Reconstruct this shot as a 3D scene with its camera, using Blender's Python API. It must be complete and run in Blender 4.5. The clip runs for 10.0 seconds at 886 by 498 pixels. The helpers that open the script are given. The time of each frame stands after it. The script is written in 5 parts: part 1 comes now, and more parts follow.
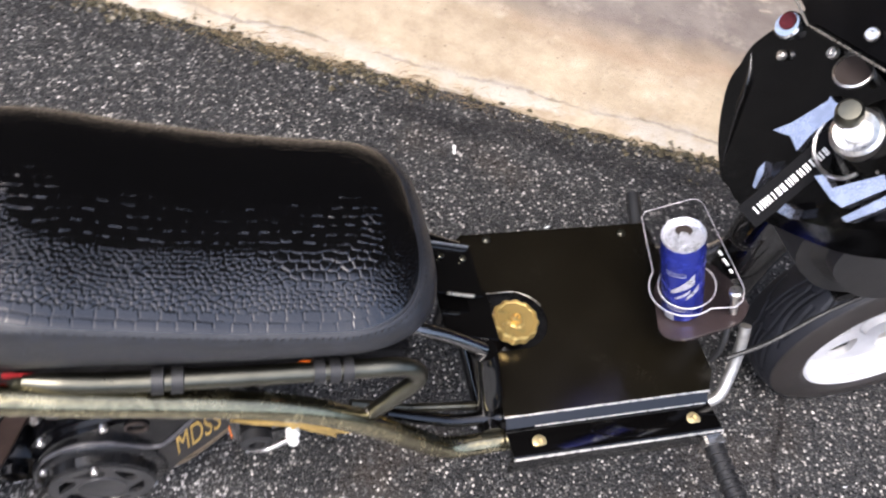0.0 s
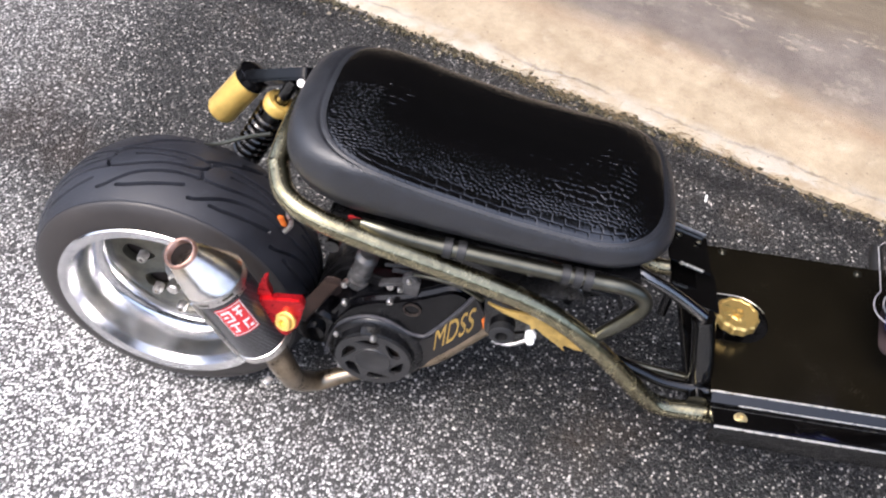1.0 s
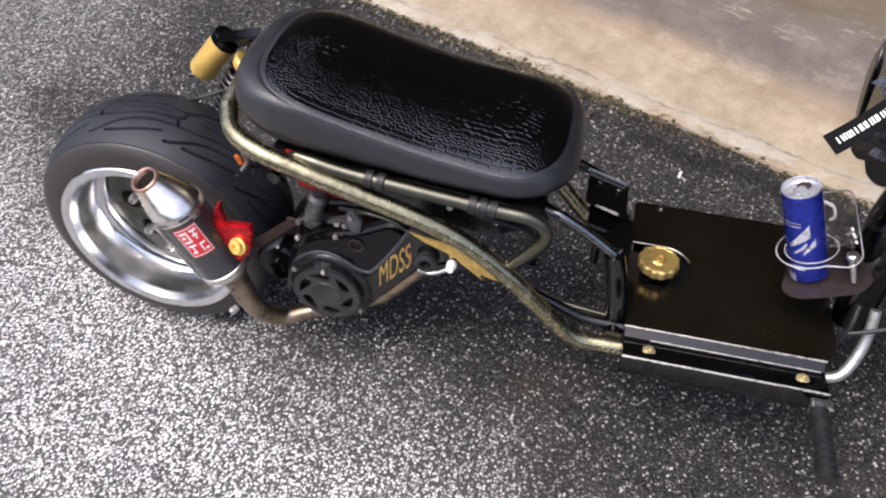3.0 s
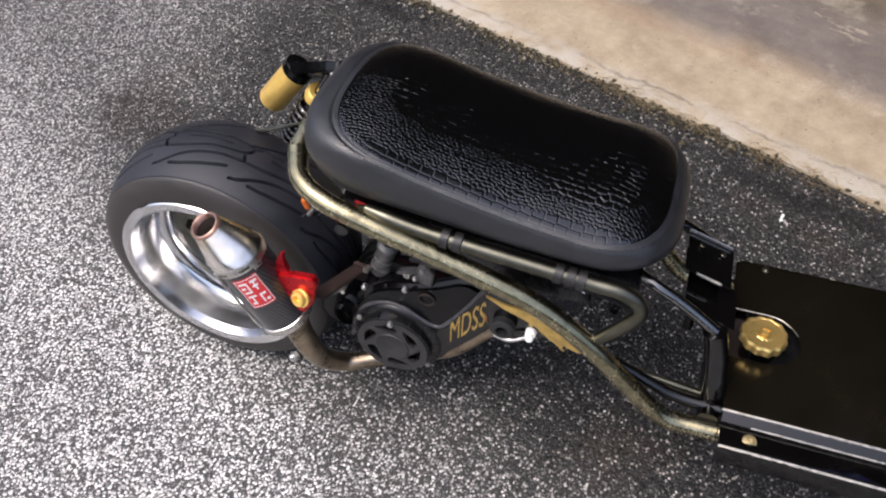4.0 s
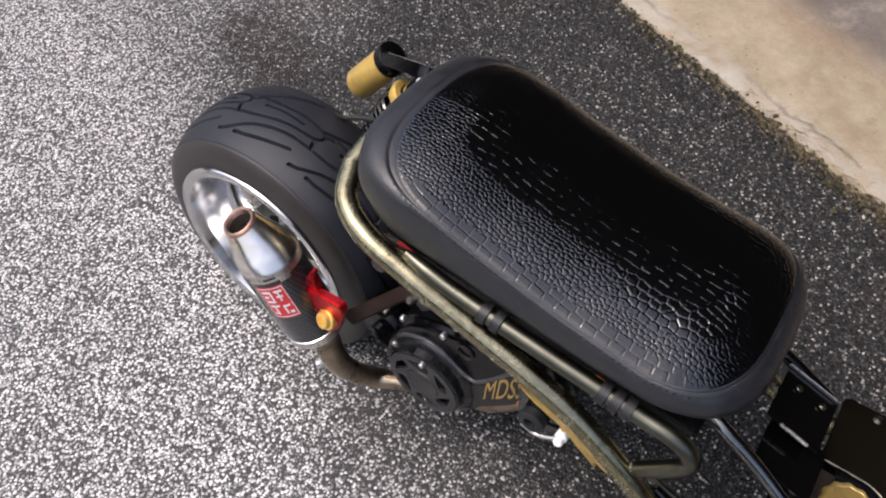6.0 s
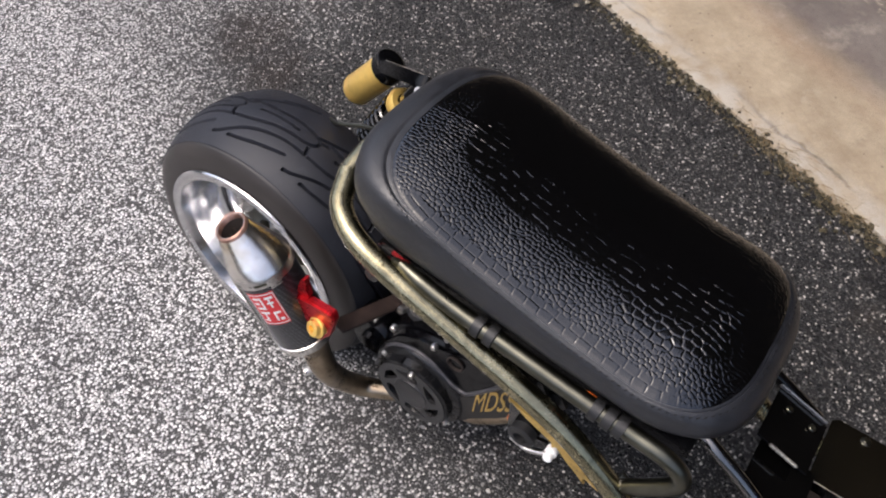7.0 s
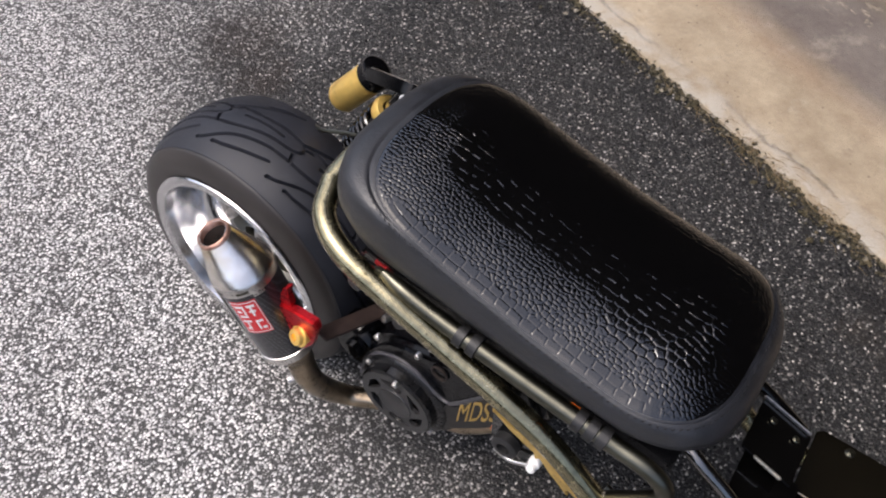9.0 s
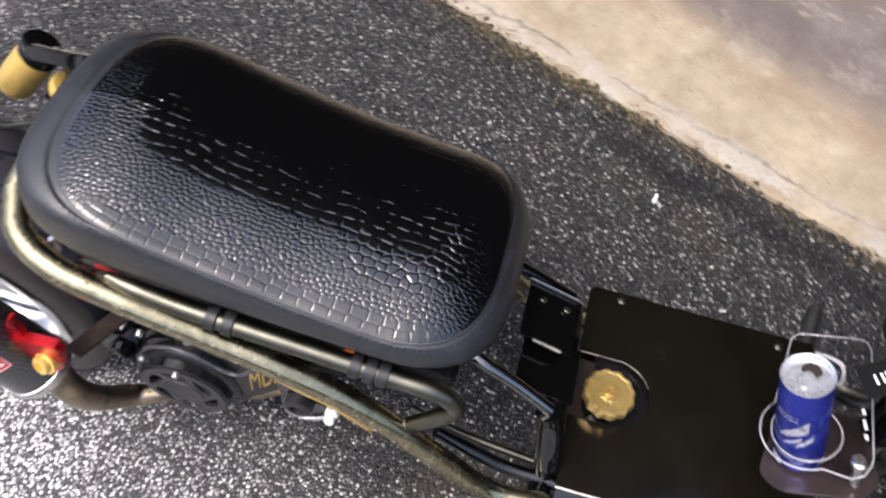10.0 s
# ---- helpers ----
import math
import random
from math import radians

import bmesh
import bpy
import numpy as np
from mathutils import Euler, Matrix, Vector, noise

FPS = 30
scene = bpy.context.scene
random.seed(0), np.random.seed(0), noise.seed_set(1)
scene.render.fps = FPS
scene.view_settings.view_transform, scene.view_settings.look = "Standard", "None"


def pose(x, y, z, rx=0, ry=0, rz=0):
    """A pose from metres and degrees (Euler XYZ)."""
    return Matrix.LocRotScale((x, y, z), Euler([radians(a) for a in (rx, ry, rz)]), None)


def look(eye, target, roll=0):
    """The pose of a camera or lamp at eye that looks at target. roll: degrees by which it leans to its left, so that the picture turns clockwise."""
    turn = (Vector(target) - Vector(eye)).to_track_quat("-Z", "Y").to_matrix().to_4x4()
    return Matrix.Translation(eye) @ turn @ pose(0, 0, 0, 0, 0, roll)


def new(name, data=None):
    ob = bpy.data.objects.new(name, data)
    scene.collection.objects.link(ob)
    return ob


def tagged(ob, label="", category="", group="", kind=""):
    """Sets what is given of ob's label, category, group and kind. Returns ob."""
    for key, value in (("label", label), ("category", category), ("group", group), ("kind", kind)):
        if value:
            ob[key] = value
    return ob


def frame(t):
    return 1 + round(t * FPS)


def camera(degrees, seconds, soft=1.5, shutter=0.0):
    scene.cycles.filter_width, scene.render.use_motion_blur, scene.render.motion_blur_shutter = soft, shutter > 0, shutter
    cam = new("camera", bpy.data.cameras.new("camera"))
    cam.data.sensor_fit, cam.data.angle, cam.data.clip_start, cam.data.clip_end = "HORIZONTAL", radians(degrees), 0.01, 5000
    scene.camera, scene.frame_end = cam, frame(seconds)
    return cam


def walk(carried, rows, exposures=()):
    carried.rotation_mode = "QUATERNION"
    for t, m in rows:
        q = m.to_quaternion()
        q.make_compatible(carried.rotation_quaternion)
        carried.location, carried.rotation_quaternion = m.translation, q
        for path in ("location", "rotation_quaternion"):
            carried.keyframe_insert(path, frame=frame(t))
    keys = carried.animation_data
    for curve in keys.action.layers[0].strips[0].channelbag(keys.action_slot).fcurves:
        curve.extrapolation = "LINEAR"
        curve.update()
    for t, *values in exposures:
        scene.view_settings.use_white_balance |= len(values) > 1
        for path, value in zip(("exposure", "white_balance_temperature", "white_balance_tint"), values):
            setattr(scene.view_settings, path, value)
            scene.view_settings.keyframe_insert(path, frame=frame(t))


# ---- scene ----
cam = camera(59.3, 10.0, soft=2.05, shutter=0.25)
PATH = [
    (0, (0.341, -0.458, 1.263), (0.804, 0.562, -0.394), 18.2),
    (0.2, (0.357, -0.525, 1.266), (0.685, 0.536, -0.397), 15.6),
    (0.5, (0.358, -0.626, 1.285), (0.439, 0.537, -0.341), 9.9),
    (0.7, (0.343, -0.689, 1.301), (0.252, 0.539, -0.275), 5.8),
    (1, (0.309, -0.767, 1.301), (0.164, 0.485, -0.252), 5.0),
    (1.5, (0.283, -0.875, 1.309), (0.192, 0.444, -0.191), 7.8),
    (2, (0.333, -0.902, 1.318), (0.264, 0.456, -0.148), 8.0),
    (2.2, (0.379, -0.903, 1.321), (0.293, 0.474, -0.128), 7.6),
    (3.3, (0.58, -0.888, 1.327), (0.136, 0.318, -0.205), -3.4),
    (3.5, (0.553, -0.865, 1.328), (0.066, 0.344, -0.189), -4.2),
    (4, (0.495, -0.756, 1.311), (0.004, 0.42, -0.23), -3.1),
    (4.3, (0.499, -0.667, 1.301), (-0.124, 0.422, -0.256), -2.5),
    (4.5, (0.517, -0.601, 1.299), (-0.2, 0.398, -0.278), -3.6),
    (5, (0.501, -0.542, 1.295), (-0.307, 0.308, -0.326), -6.3),
    (5.5, (0.493, -0.526, 1.29), (-0.279, 0.314, -0.352), -5.7),
    (5.7, (0.487, -0.519, 1.29), (-0.239, 0.351, -0.358), -3.3),
    (6.8, (0.477, -0.505, 1.285), (-0.235, 0.402, -0.349), 0.2),
    (7, (0.468, -0.511, 1.288), (-0.224, 0.411, -0.346), 1.2),
    (7.5, (0.468, -0.517, 1.288), (-0.247, 0.399, -0.34), 0.7),
    (8, (0.469, -0.519, 1.286), (-0.241, 0.4, -0.342), 1.2),
    (8.5, (0.467, -0.516, 1.287), (-0.238, 0.409, -0.34), 1.7),
    (9, (0.471, -0.5, 1.285), (-0.211, 0.445, -0.34), 2.4),
    (9.5, (0.497, -0.461, 1.283), (-0.088, 0.509, -0.366), 3.4),
    (9.8, (0.524, -0.435, 1.288), (0.147, 0.577, -0.396), 5.7),
    (9.9, (0.524, -0.423, 1.277), (0.261, 0.579, -0.434), 7.4),
    (10, (0.517, -0.405, 1.276), (0.344, 0.573, -0.459), 8.2),
]
walk(cam, [(t, look(eye, target, roll)) for t, eye, target, roll in PATH],
     exposures=[(t, ev, 6250 if t < 3 or t > 9.8 else 6350 if t < 4 else 6450, 13) for t, ev in ((0.0, 0.46), (0.5, 0.54), (1.0, 0.38), (2.0, 0.11), (3.5, -0.15), (5.0, -0.36), (9.0, -0.44), (9.6, -0.26), (10.0, 0.10))])

# ---- light ----
SUN_AZ, SUN_EL = radians(222), radians(64)   # azimuth from +y clockwise
world = bpy.data.worlds.new("sky")
scene.world = world
world.use_nodes = True
wn = world.node_tree.nodes
sky = wn.new("ShaderNodeTexSky")
sky.sky_type, sky.sun_disc = "NISHITA", False
sky.sun_elevation, sky.sun_rotation = SUN_EL, SUN_AZ
sky.air_density, sky.dust_density, sky.ozone_density = 1.0, 5.0, 1.0
haze = wn.new("ShaderNodeHueSaturation")
haze.inputs["Saturation"].default_value = 0.9
world.node_tree.links.new(sky.outputs[0], haze.inputs["Color"])
world.node_tree.links.new(haze.outputs[0], wn["Background"].inputs[0])
wn["Background"].inputs[1].default_value = 0.37
sun_to = Vector((math.sin(SUN_AZ) * math.cos(SUN_EL), math.cos(SUN_AZ) * math.cos(SUN_EL), math.sin(SUN_EL)))
sun = new("sun", bpy.data.lights.new("sun", "SUN"))
sun.data.energy, sun.data.angle, sun.data.color = 1.9, radians(20), (1.0, 0.965, 0.925)
sun.matrix_world = look(sun_to * 10, (0, 0, 0))


# ---- materials ----
class Nodes:
    """A small writer of node trees."""

    def __init__(self, name):
        self.mat = bpy.data.materials.new(name)
        self.mat.use_nodes = True
        self.tree = self.mat.node_tree
        self.out = self.tree.nodes["Principled BSDF"]
        self.coord = None

    def add(self, kind, **inputs):
        node = self.tree.nodes.new("ShaderNode" + kind)
        for key, value in inputs.items():
            self.put(node, key, value)
        return node

    def put(self, node, key, value):
        key = int(key[1:]) if key[0] == "_" else key.replace("__", " ")
        if isinstance(value, bpy.types.NodeSocket):
            self.tree.links.new(value, node.inputs[key])
        else:
            node.inputs[key].default_value = value

    def place(self, scale=(1, 1, 1), turn=0.0):
        if self.coord is None:
            self.coord = self.add("TexCoord").outputs["Object"]
        return self.add("Mapping", Vector=self.coord, Scale=scale, Rotation=(0, 0, turn)).outputs[0]

    def noise(self, scale, detail=3.0, rough=0.55, vector=None, lift=0.0):
        node = self.add("TexNoise", Vector=vector or self.place(), Scale=scale, Detail=detail, Roughness=rough)
        return node.outputs["Fac"]

    def ramp(self, fac, stops):
        node = self.add("ValToRGB", Fac=fac)
        while len(node.color_ramp.elements) < len(stops):
            node.color_ramp.elements.new(0.5)
        for element, (at, value) in zip(node.color_ramp.elements, stops):
            element.position = at
            element.color = (value, value, value, 1) if isinstance(value, (int, float)) else (*value, 1)
        return node.outputs["Color"]

    def math(self, op, a, b=0.0, c=0.0):
        node = self.add("Math", _0=a, _1=b, _2=c)
        node.operation = op
        return node.outputs[0]

    def mix(self, fac, a, b, blend="MIX"):
        node = self.add("MixRGB", Fac=fac, Color1=a if isinstance(a, bpy.types.NodeSocket) else (*a, 1), Color2=b if isinstance(b, bpy.types.NodeSocket) else (*b, 1))
        node.blend_type = blend
        return node.outputs[0]

    def bump(self, height, strength=0.3, distance=0.001, normal=None):
        node = self.add("Bump", Height=height, Strength=strength, Distance=distance)
        if normal is not None:
            self.put(node, "Normal", normal)
        return node.outputs[0]

    def surface(self, **inputs):
        for key, value in inputs.items():
            self.put(self.out, key, value)
        return self.mat


def plain(name, color, rough, metal=0.0, vary=0.2, scale=40.0, grain=900.0, relief=0.1, coat=0.0, wear=None, streak=None, spec=0.5):
    """Paint, plastic or metal with two scales of variation; wear: a second colour that shows in patches."""
    n = Nodes(name)
    where = n.place(streak) if streak else n.place()
    big = n.noise(scale, 4, 0.6, where)
    fine = n.noise(grain, 2, 0.6, where)
    dark = tuple(c * (1 - vary) for c in color)
    light = tuple(min(1.0, c * (1 + vary)) for c in color)
    col = n.mix(n.ramp(big, [(0.3, 0.0), (0.7, 1.0)]), dark, light)
    if wear:
        col = n.mix(n.ramp(n.noise(scale * 2.3, 6, 0.7, where), [(0.60, 0.0), (0.68, 1.0)]), col, wear)
    r = n.math("MULTIPLY_ADD", n.math("ADD", big, n.math("MULTIPLY", fine, 0.6)), rough * 0.7, rough * 0.45)
    return n.surface(Base__Color=col, Roughness=r, Metallic=metal, Specular__IOR__Level=spec, Coat__Weight=coat, Coat__Roughness=0.06,
                     Normal=n.bump(n.math("ADD", fine, n.math("MULTIPLY", big, 0.5)), relief, 0.0006))


def damp_shade(n):
    """How dark the road is at a place, 0 to 1: the gutter side stays wet, shade beside the scooter is coloured in too,
    with an uneven border.
    """
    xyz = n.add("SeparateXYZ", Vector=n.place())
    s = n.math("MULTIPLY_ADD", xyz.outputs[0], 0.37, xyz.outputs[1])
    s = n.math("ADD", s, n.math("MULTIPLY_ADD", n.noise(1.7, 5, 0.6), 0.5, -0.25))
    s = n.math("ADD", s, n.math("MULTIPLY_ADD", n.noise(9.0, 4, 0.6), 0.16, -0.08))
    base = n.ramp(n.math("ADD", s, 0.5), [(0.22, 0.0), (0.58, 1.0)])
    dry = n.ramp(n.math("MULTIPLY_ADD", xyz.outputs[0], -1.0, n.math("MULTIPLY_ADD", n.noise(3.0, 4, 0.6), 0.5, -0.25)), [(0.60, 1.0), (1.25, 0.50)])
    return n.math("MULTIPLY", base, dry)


def gutter(n):
    """A narrow wet streak that runs along the concrete, 0 to 1."""
    xyz = n.add("SeparateXYZ", Vector=n.place())
    off = n.math("MULTIPLY_ADD", xyz.outputs[0], 0.352, n.math("SUBTRACT", xyz.outputs[1], 0.918))
    off = n.math("ADD", off, n.math("MULTIPLY_ADD", n.noise(3.0, 5, 0.65), 0.14, -0.07))
    return n.math("MULTIPLY", n.ramp(n.math("ABSOLUTE", off), [(0.010, 0.9), (0.045, 0.0)]), n.ramp(n.noise(2.3, 3, 0.5), [(0.36, 0.1), (0.52, 1.0)]))


def asphalt_material():
    n = Nodes("asphalt with pale stones")
    p = n.place()
    axes = n.add("SeparateXYZ", Vector=p)
    # darkens stones and binder: gutter damp, plus painted shade near the scooter
    wet_shade = damp_shade(n)
    patch = n.noise(5.0, 6, 0.65)
    v = n.add("TexVoronoi", Vector=p, Scale=192.0, Randomness=1.0)
    v2 = n.add("TexVoronoi", Vector=p, Scale=310.0, Randomness=1.0)
    pick = n.add("SeparateColor", Color=v.outputs["Color"])
    pick2 = n.add("SeparateColor", Color=v2.outputs["Color"])
    many = n.math("ADD", pick.outputs[0], n.math("MULTIPLY_ADD", wet_shade, -0.55, 0.30))
    stone = n.math("MULTIPLY", n.ramp(many, [(0.50, 0.0), (0.60, 1.0)]), n.ramp(v.outputs["Distance"], [(0.42, 1.0), (0.58, 0.0)]))
    grit = n.math("MULTIPLY", n.ramp(pick2.outputs[0], [(0.66, 0.0), (0.76, 1.0)]), n.ramp(v2.outputs["Distance"], [(0.3, 1.0), (0.5, 0.0)]))
    tone = n.ramp(pick.outputs[1], [(0.0, (0.34, 0.335, 0.325)), (0.4, (0.60, 0.59, 0.575)), (0.75, (0.80, 0.79, 0.775)), (1.0, (0.92, 0.91, 0.88))])
    tone = n.mix(wet_shade, tone, n.ramp(pick.outputs[1], [(0.0, (0.020, 0.019, 0.018)), (0.45, (0.085, 0.080, 0.075)), (0.75, (0.30, 0.282, 0.255)), (1.0, (0.64, 0.61, 0.56))]))
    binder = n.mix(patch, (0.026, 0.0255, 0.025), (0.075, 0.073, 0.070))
    binder = n.mix(wet_shade, binder, n.mix(patch, (0.0065, 0.0065, 0.007), (0.019, 0.0188, 0.0188)))
    col = n.mix(n.math("MULTIPLY", grit, n.math("MULTIPLY_ADD", wet_shade, -0.45, 0.75)), binder, (0.40, 0.39, 0.375))
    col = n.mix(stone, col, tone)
    brown = n.math("MULTIPLY", n.ramp(n.noise(2.7, 6, 0.7), [(0.56, 0.0), (0.70, 1.0)]), n.math("MULTIPLY_ADD", wet_shade, 0.45, 0.05))
    col = n.mix(brown, col, (0.040, 0.030, 0.022))
    col = n.mix(n.math("MULTIPLY", gutter(n), 0.85), col, (0.006, 0.0055, 0.006))
    for x, y, size in ((-0.85, 0.45, 0.16), (-0.72, 0.37, 0.10), (0.62, -0.30, 0.14)):
        spot = n.add("VectorMath", _0=p, _1=(x, y, 0))
        spot.operation = "DISTANCE"
        reach = n.math("ADD", n.math("DIVIDE", spot.outputs["Value"], size), n.math("MULTIPLY_ADD", n.noise(11, 5, 0.7), 1.4, -0.7))
        col = n.mix(n.math("MULTIPLY", n.ramp(reach, [(0.3, 0.75), (1.0, 0.0)]), n.math("MULTIPLY_ADD", stone, -0.35, 1.0)), col, (0.020, 0.014, 0.011))
    off = n.math("ADD", n.math("MULTIPLY_ADD", axes.outputs[0], 1.0, n.math("MULTIPLY_ADD", axes.outputs[1], -0.53, -1.322)), n.math("MULTIPLY_ADD", n.noise(7, 5, 0.7), 0.07, -0.035))
    crack = n.math("MULTIPLY", n.ramp(n.math("ABSOLUTE", off), [(0.003, 0.95), (0.010, 0.0)]), n.ramp(n.math("ADD", axes.outputs[1], 0.5), [(0.10, 0.0), (0.20, 1.0), (0.55, 1.0), (0.62, 0.0)]))
    col = n.mix(crack, col, (0.008, 0.006, 0.005))
    rough = n.math("MULTIPLY_ADD", wet_shade, -0.2, n.math("MULTIPLY_ADD", pick.outputs[2], 0.25, 0.45))
    height = n.math("ADD", n.math("MULTIPLY", n.math("SUBTRACT", 0.6, v.outputs["Distance"]), n.math("ADD", pick.outputs[0], 0.4)), n.math("MULTIPLY", n.math("SUBTRACT", 0.6, v2.outputs["Distance"]), 0.5))
    normal = n.bump(n.math("ADD", height, n.math("MULTIPLY", n.noise(900, 3, 0.6), 0.35)), 0.9, 0.0035)
    return n.surface(Base__Color=col, Roughness=rough, Specular__IOR__Level=n.math("MULTIPLY_ADD", wet_shade, -0.22, 0.5), Normal=normal)


def concrete_material():
    """Old cream concrete; object y runs away from its broken edge."""
    n = Nodes("weathered cream concrete")
    p = n.place()
    xyz = n.add("SeparateXYZ", Vector=p)
    wavy = n.math("ADD", xyz.outputs[1], n.math("MULTIPLY_ADD", n.noise(1.3, 5, 0.6), 0.34, -0.17))
    streaks = n.noise(1.7, 9, 0.72, n.place((1.0, 3.0, 1), 0.12))
    blotch = n.noise(5.0, 9, 0.74)
    clouds = n.noise(19.0, 8, 0.75)
    fine = n.noise(160, 4, 0.7)
    cream = n.mix(n.ramp(blotch, [(0.36, 0.0), (0.62, 1.0)]), (0.235, 0.185, 0.122), (0.385, 0.318, 0.222))
    band = n.mix(n.ramp(blotch, [(0.38, 0.0), (0.62, 1.0)]), (0.100, 0.084, 0.073), (0.165, 0.142, 0.124))
    tan = n.mix(n.ramp(streaks, [(0.36, 0.0), (0.62, 1.0)]), (0.075, 0.060, 0.041), (0.140, 0.112, 0.078))
    col = n.mix(n.ramp(wavy, [(0.27, 0.0), (0.38, 1.0)]), cream, band)
    col = n.mix(n.ramp(wavy, [(0.60, 0.0), (0.72, 1.0)]), col, tan)
    line = n.math("MULTIPLY", n.ramp(wavy, [(0.20, 0.0), (0.28, 1.0), (0.33, 0.5), (0.44, 0.0)]), n.ramp(streaks, [(0.42, 0.15), (0.58, 0.85)]))
    col = n.mix(n.math("MULTIPLY", line, 0.6), col, (0.22, 0.145, 0.090))
    flakes = n.math("MULTIPLY", n.ramp(wavy, [(0.50, 0.0), (0.60, 1.0), (0.70, 0.0)]), n.ramp(n.noise(14, 6, 0.7, n.place((1.0, 2.5, 1), 0.12)), [(0.56, 0.0), (0.62, 1.0)]))
    col = n.mix(n.math("MULTIPLY", flakes, 0.7), col, (0.40, 0.34, 0.26))
    col = n.mix(n.math("MULTIPLY", n.ramp(clouds, [(0.54, 0.0), (0.72, 1.0)]), 0.35), col, (0.15, 0.115, 0.085))
    col = n.mix(n.math("MULTIPLY", n.ramp(n.noise(8, 6, 0.7), [(0.55, 0.0), (0.72, 1.0)]), 0.35), col, (0.50, 0.45, 0.36))
    col = n.mix(n.math("MULTIPLY", n.ramp(fine, [(0.50, 0.0), (0.72, 1.0)]), 0.35), col, (0.12, 0.095, 0.07))
    seam = n.math("ABSOLUTE", n.math("ADD", n.math("SUBTRACT", xyz.outputs[1], 0.047), n.math("MULTIPLY_ADD", n.noise(5, 6, 0.7), 0.09, -0.045)))
    col = n.mix(n.math("MULTIPLY", n.ramp(seam, [(0.002, 0.8), (0.006, 0.0)]), n.ramp(n.noise(4, 3, 0.5), [(0.40, 0.0), (0.50, 1.0)])), col, (0.04, 0.031, 0.022))
    ridge = n.math("ADD", xyz.outputs[1], n.math("MULTIPLY_ADD", n.noise(14, 4, 0.6), 0.07, -0.035))
    ridge = n.math("MULTIPLY", n.ramp(ridge, [(0.002, 0.0), (0.008, 1.0), (0.045, 0.7), (0.08, 0.0)]), n.ramp(n.noise(9, 6, 0.7), [(0.40, 0.1), (0.56, 0.85)]))
    col = n.mix(ridge, col, (0.37, 0.345, 0.298))
    pit = n.add("TexVoronoi", Vector=p, Scale=26.0)
    col = n.mix(n.ramp(pit.outputs["Distance"], [(0.03, 0.8), (0.09, 0.0)]), col, (0.07, 0.055, 0.042))
    height = n.math("ADD", n.math("ADD", fine, n.math("MULTIPLY", blotch, 2.0)), clouds)
    return n.surface(Base__Color=col, Roughness=0.82, Normal=n.bump(height, 0.6, 0.004))


def crocodile_material():
    """Black embossed leather; the scales themselves are modelled."""
    n = Nodes("black crocodile-embossed leather")
    wear = n.noise(38, 4, 0.6)
    col = n.mix(wear, (0.0003, 0.0003, 0.0004), (0.0008, 0.0008, 0.0011))
    fine = n.math("ADD", n.noise(900, 3, 0.6), n.math("MULTIPLY", n.noise(300, 2, 0.5), 0.8))
    rough = n.math("MULTIPLY_ADD", wear, 0.10, 0.07)
    return n.surface(Base__Color=col, Roughness=rough, Specular__IOR__Level=0.88, Coat__Weight=0.26, Coat__Roughness=0.12, Normal=n.bump(fine, 0.05, 0.0003))


def carbon_material():
    n = Nodes("carbon fibre")
    a = n.add("TexWave", Vector=n.place((1, 1, 1)), Scale=75.0, Distortion=0.0)
    a.bands_direction = "DIAGONAL"
    b = n.add("TexChecker", Vector=n.place(), Scale=420.0)
    col = n.mix(n.math("MULTIPLY", a.outputs["Fac"], b.outputs["Fac"]), (0.012, 0.012, 0.013), (0.07, 0.07, 0.075))
    return n.surface(Base__Color=col, Roughness=0.3, Coat__Weight=0.6, Coat__Roughness=0.05)


def cone_material():
    """Brushed steel, straw and purple where the heat has tinted it."""
    n = Nodes("heat-tinted steel")
    tint = n.ramp(n.noise(16, 3, 0.5), [(0.3, (0.72, 0.60, 0.44)), (0.5, (0.87, 0.83, 0.77)), (0.7, (0.68, 0.60, 0.55))])
    return n.surface(Base__Color=tint, Metallic=1.0, Roughness=n.math("MULTIPLY_ADD", n.noise(120, 4, 0.6, n.place((1, 1, 6))), 0.16, 0.16))


def acrylic_material():
    n = Nodes("clear acrylic")
    return n.surface(Base__Color=(0.96, 0.95, 0.95, 1), Roughness=0.06, Transmission__Weight=1.0, IOR=1.2)


ASPHALT, CONCRETE, CROC, CARBON, CONE, ACRYLIC = asphalt_material(), concrete_material(), crocodile_material(), carbon_material(), cone_material(), acrylic_material()
VINYL = plain("black vinyl", (0.0078, 0.0088, 0.0120), 0.46, vary=0.40, scale=55, grain=420, relief=0.85, spec=0.75, wear=(0.015, 0.016, 0.019))
OLIVE = plain("olive gold chrome paint", (0.285, 0.256, 0.158), 0.25, 1.0, vary=0.32, scale=48, grain=220, relief=0.10, coat=0.25, wear=(0.11, 0.090, 0.042))
BLACKCHROME = plain("black chrome", (0.17, 0.168, 0.165), 0.16, 1.0, vary=0.2, scale=30, grain=200, relief=0.01)
GUNMETAL = plain("dark gunmetal", (0.115, 0.112, 0.088), 0.32, 1.0, vary=0.2, scale=30, grain=200, relief=0.01)
BLACK = plain("black gloss paint", (0.0016, 0.0015, 0.0015), 0.10, vary=0.3, scale=12, grain=300, relief=0.03, coat=0.25)
SHROUD = plain("black moulded plastic", (0.0020, 0.0020, 0.0025), 0.16, vary=0.3, scale=20, relief=0.04, spec=0.25)
SATIN = plain("black satin plastic", (0.0042, 0.0042, 0.0048), 0.28, vary=0.3, scale=30, wear=(0.014, 0.0135, 0.013))
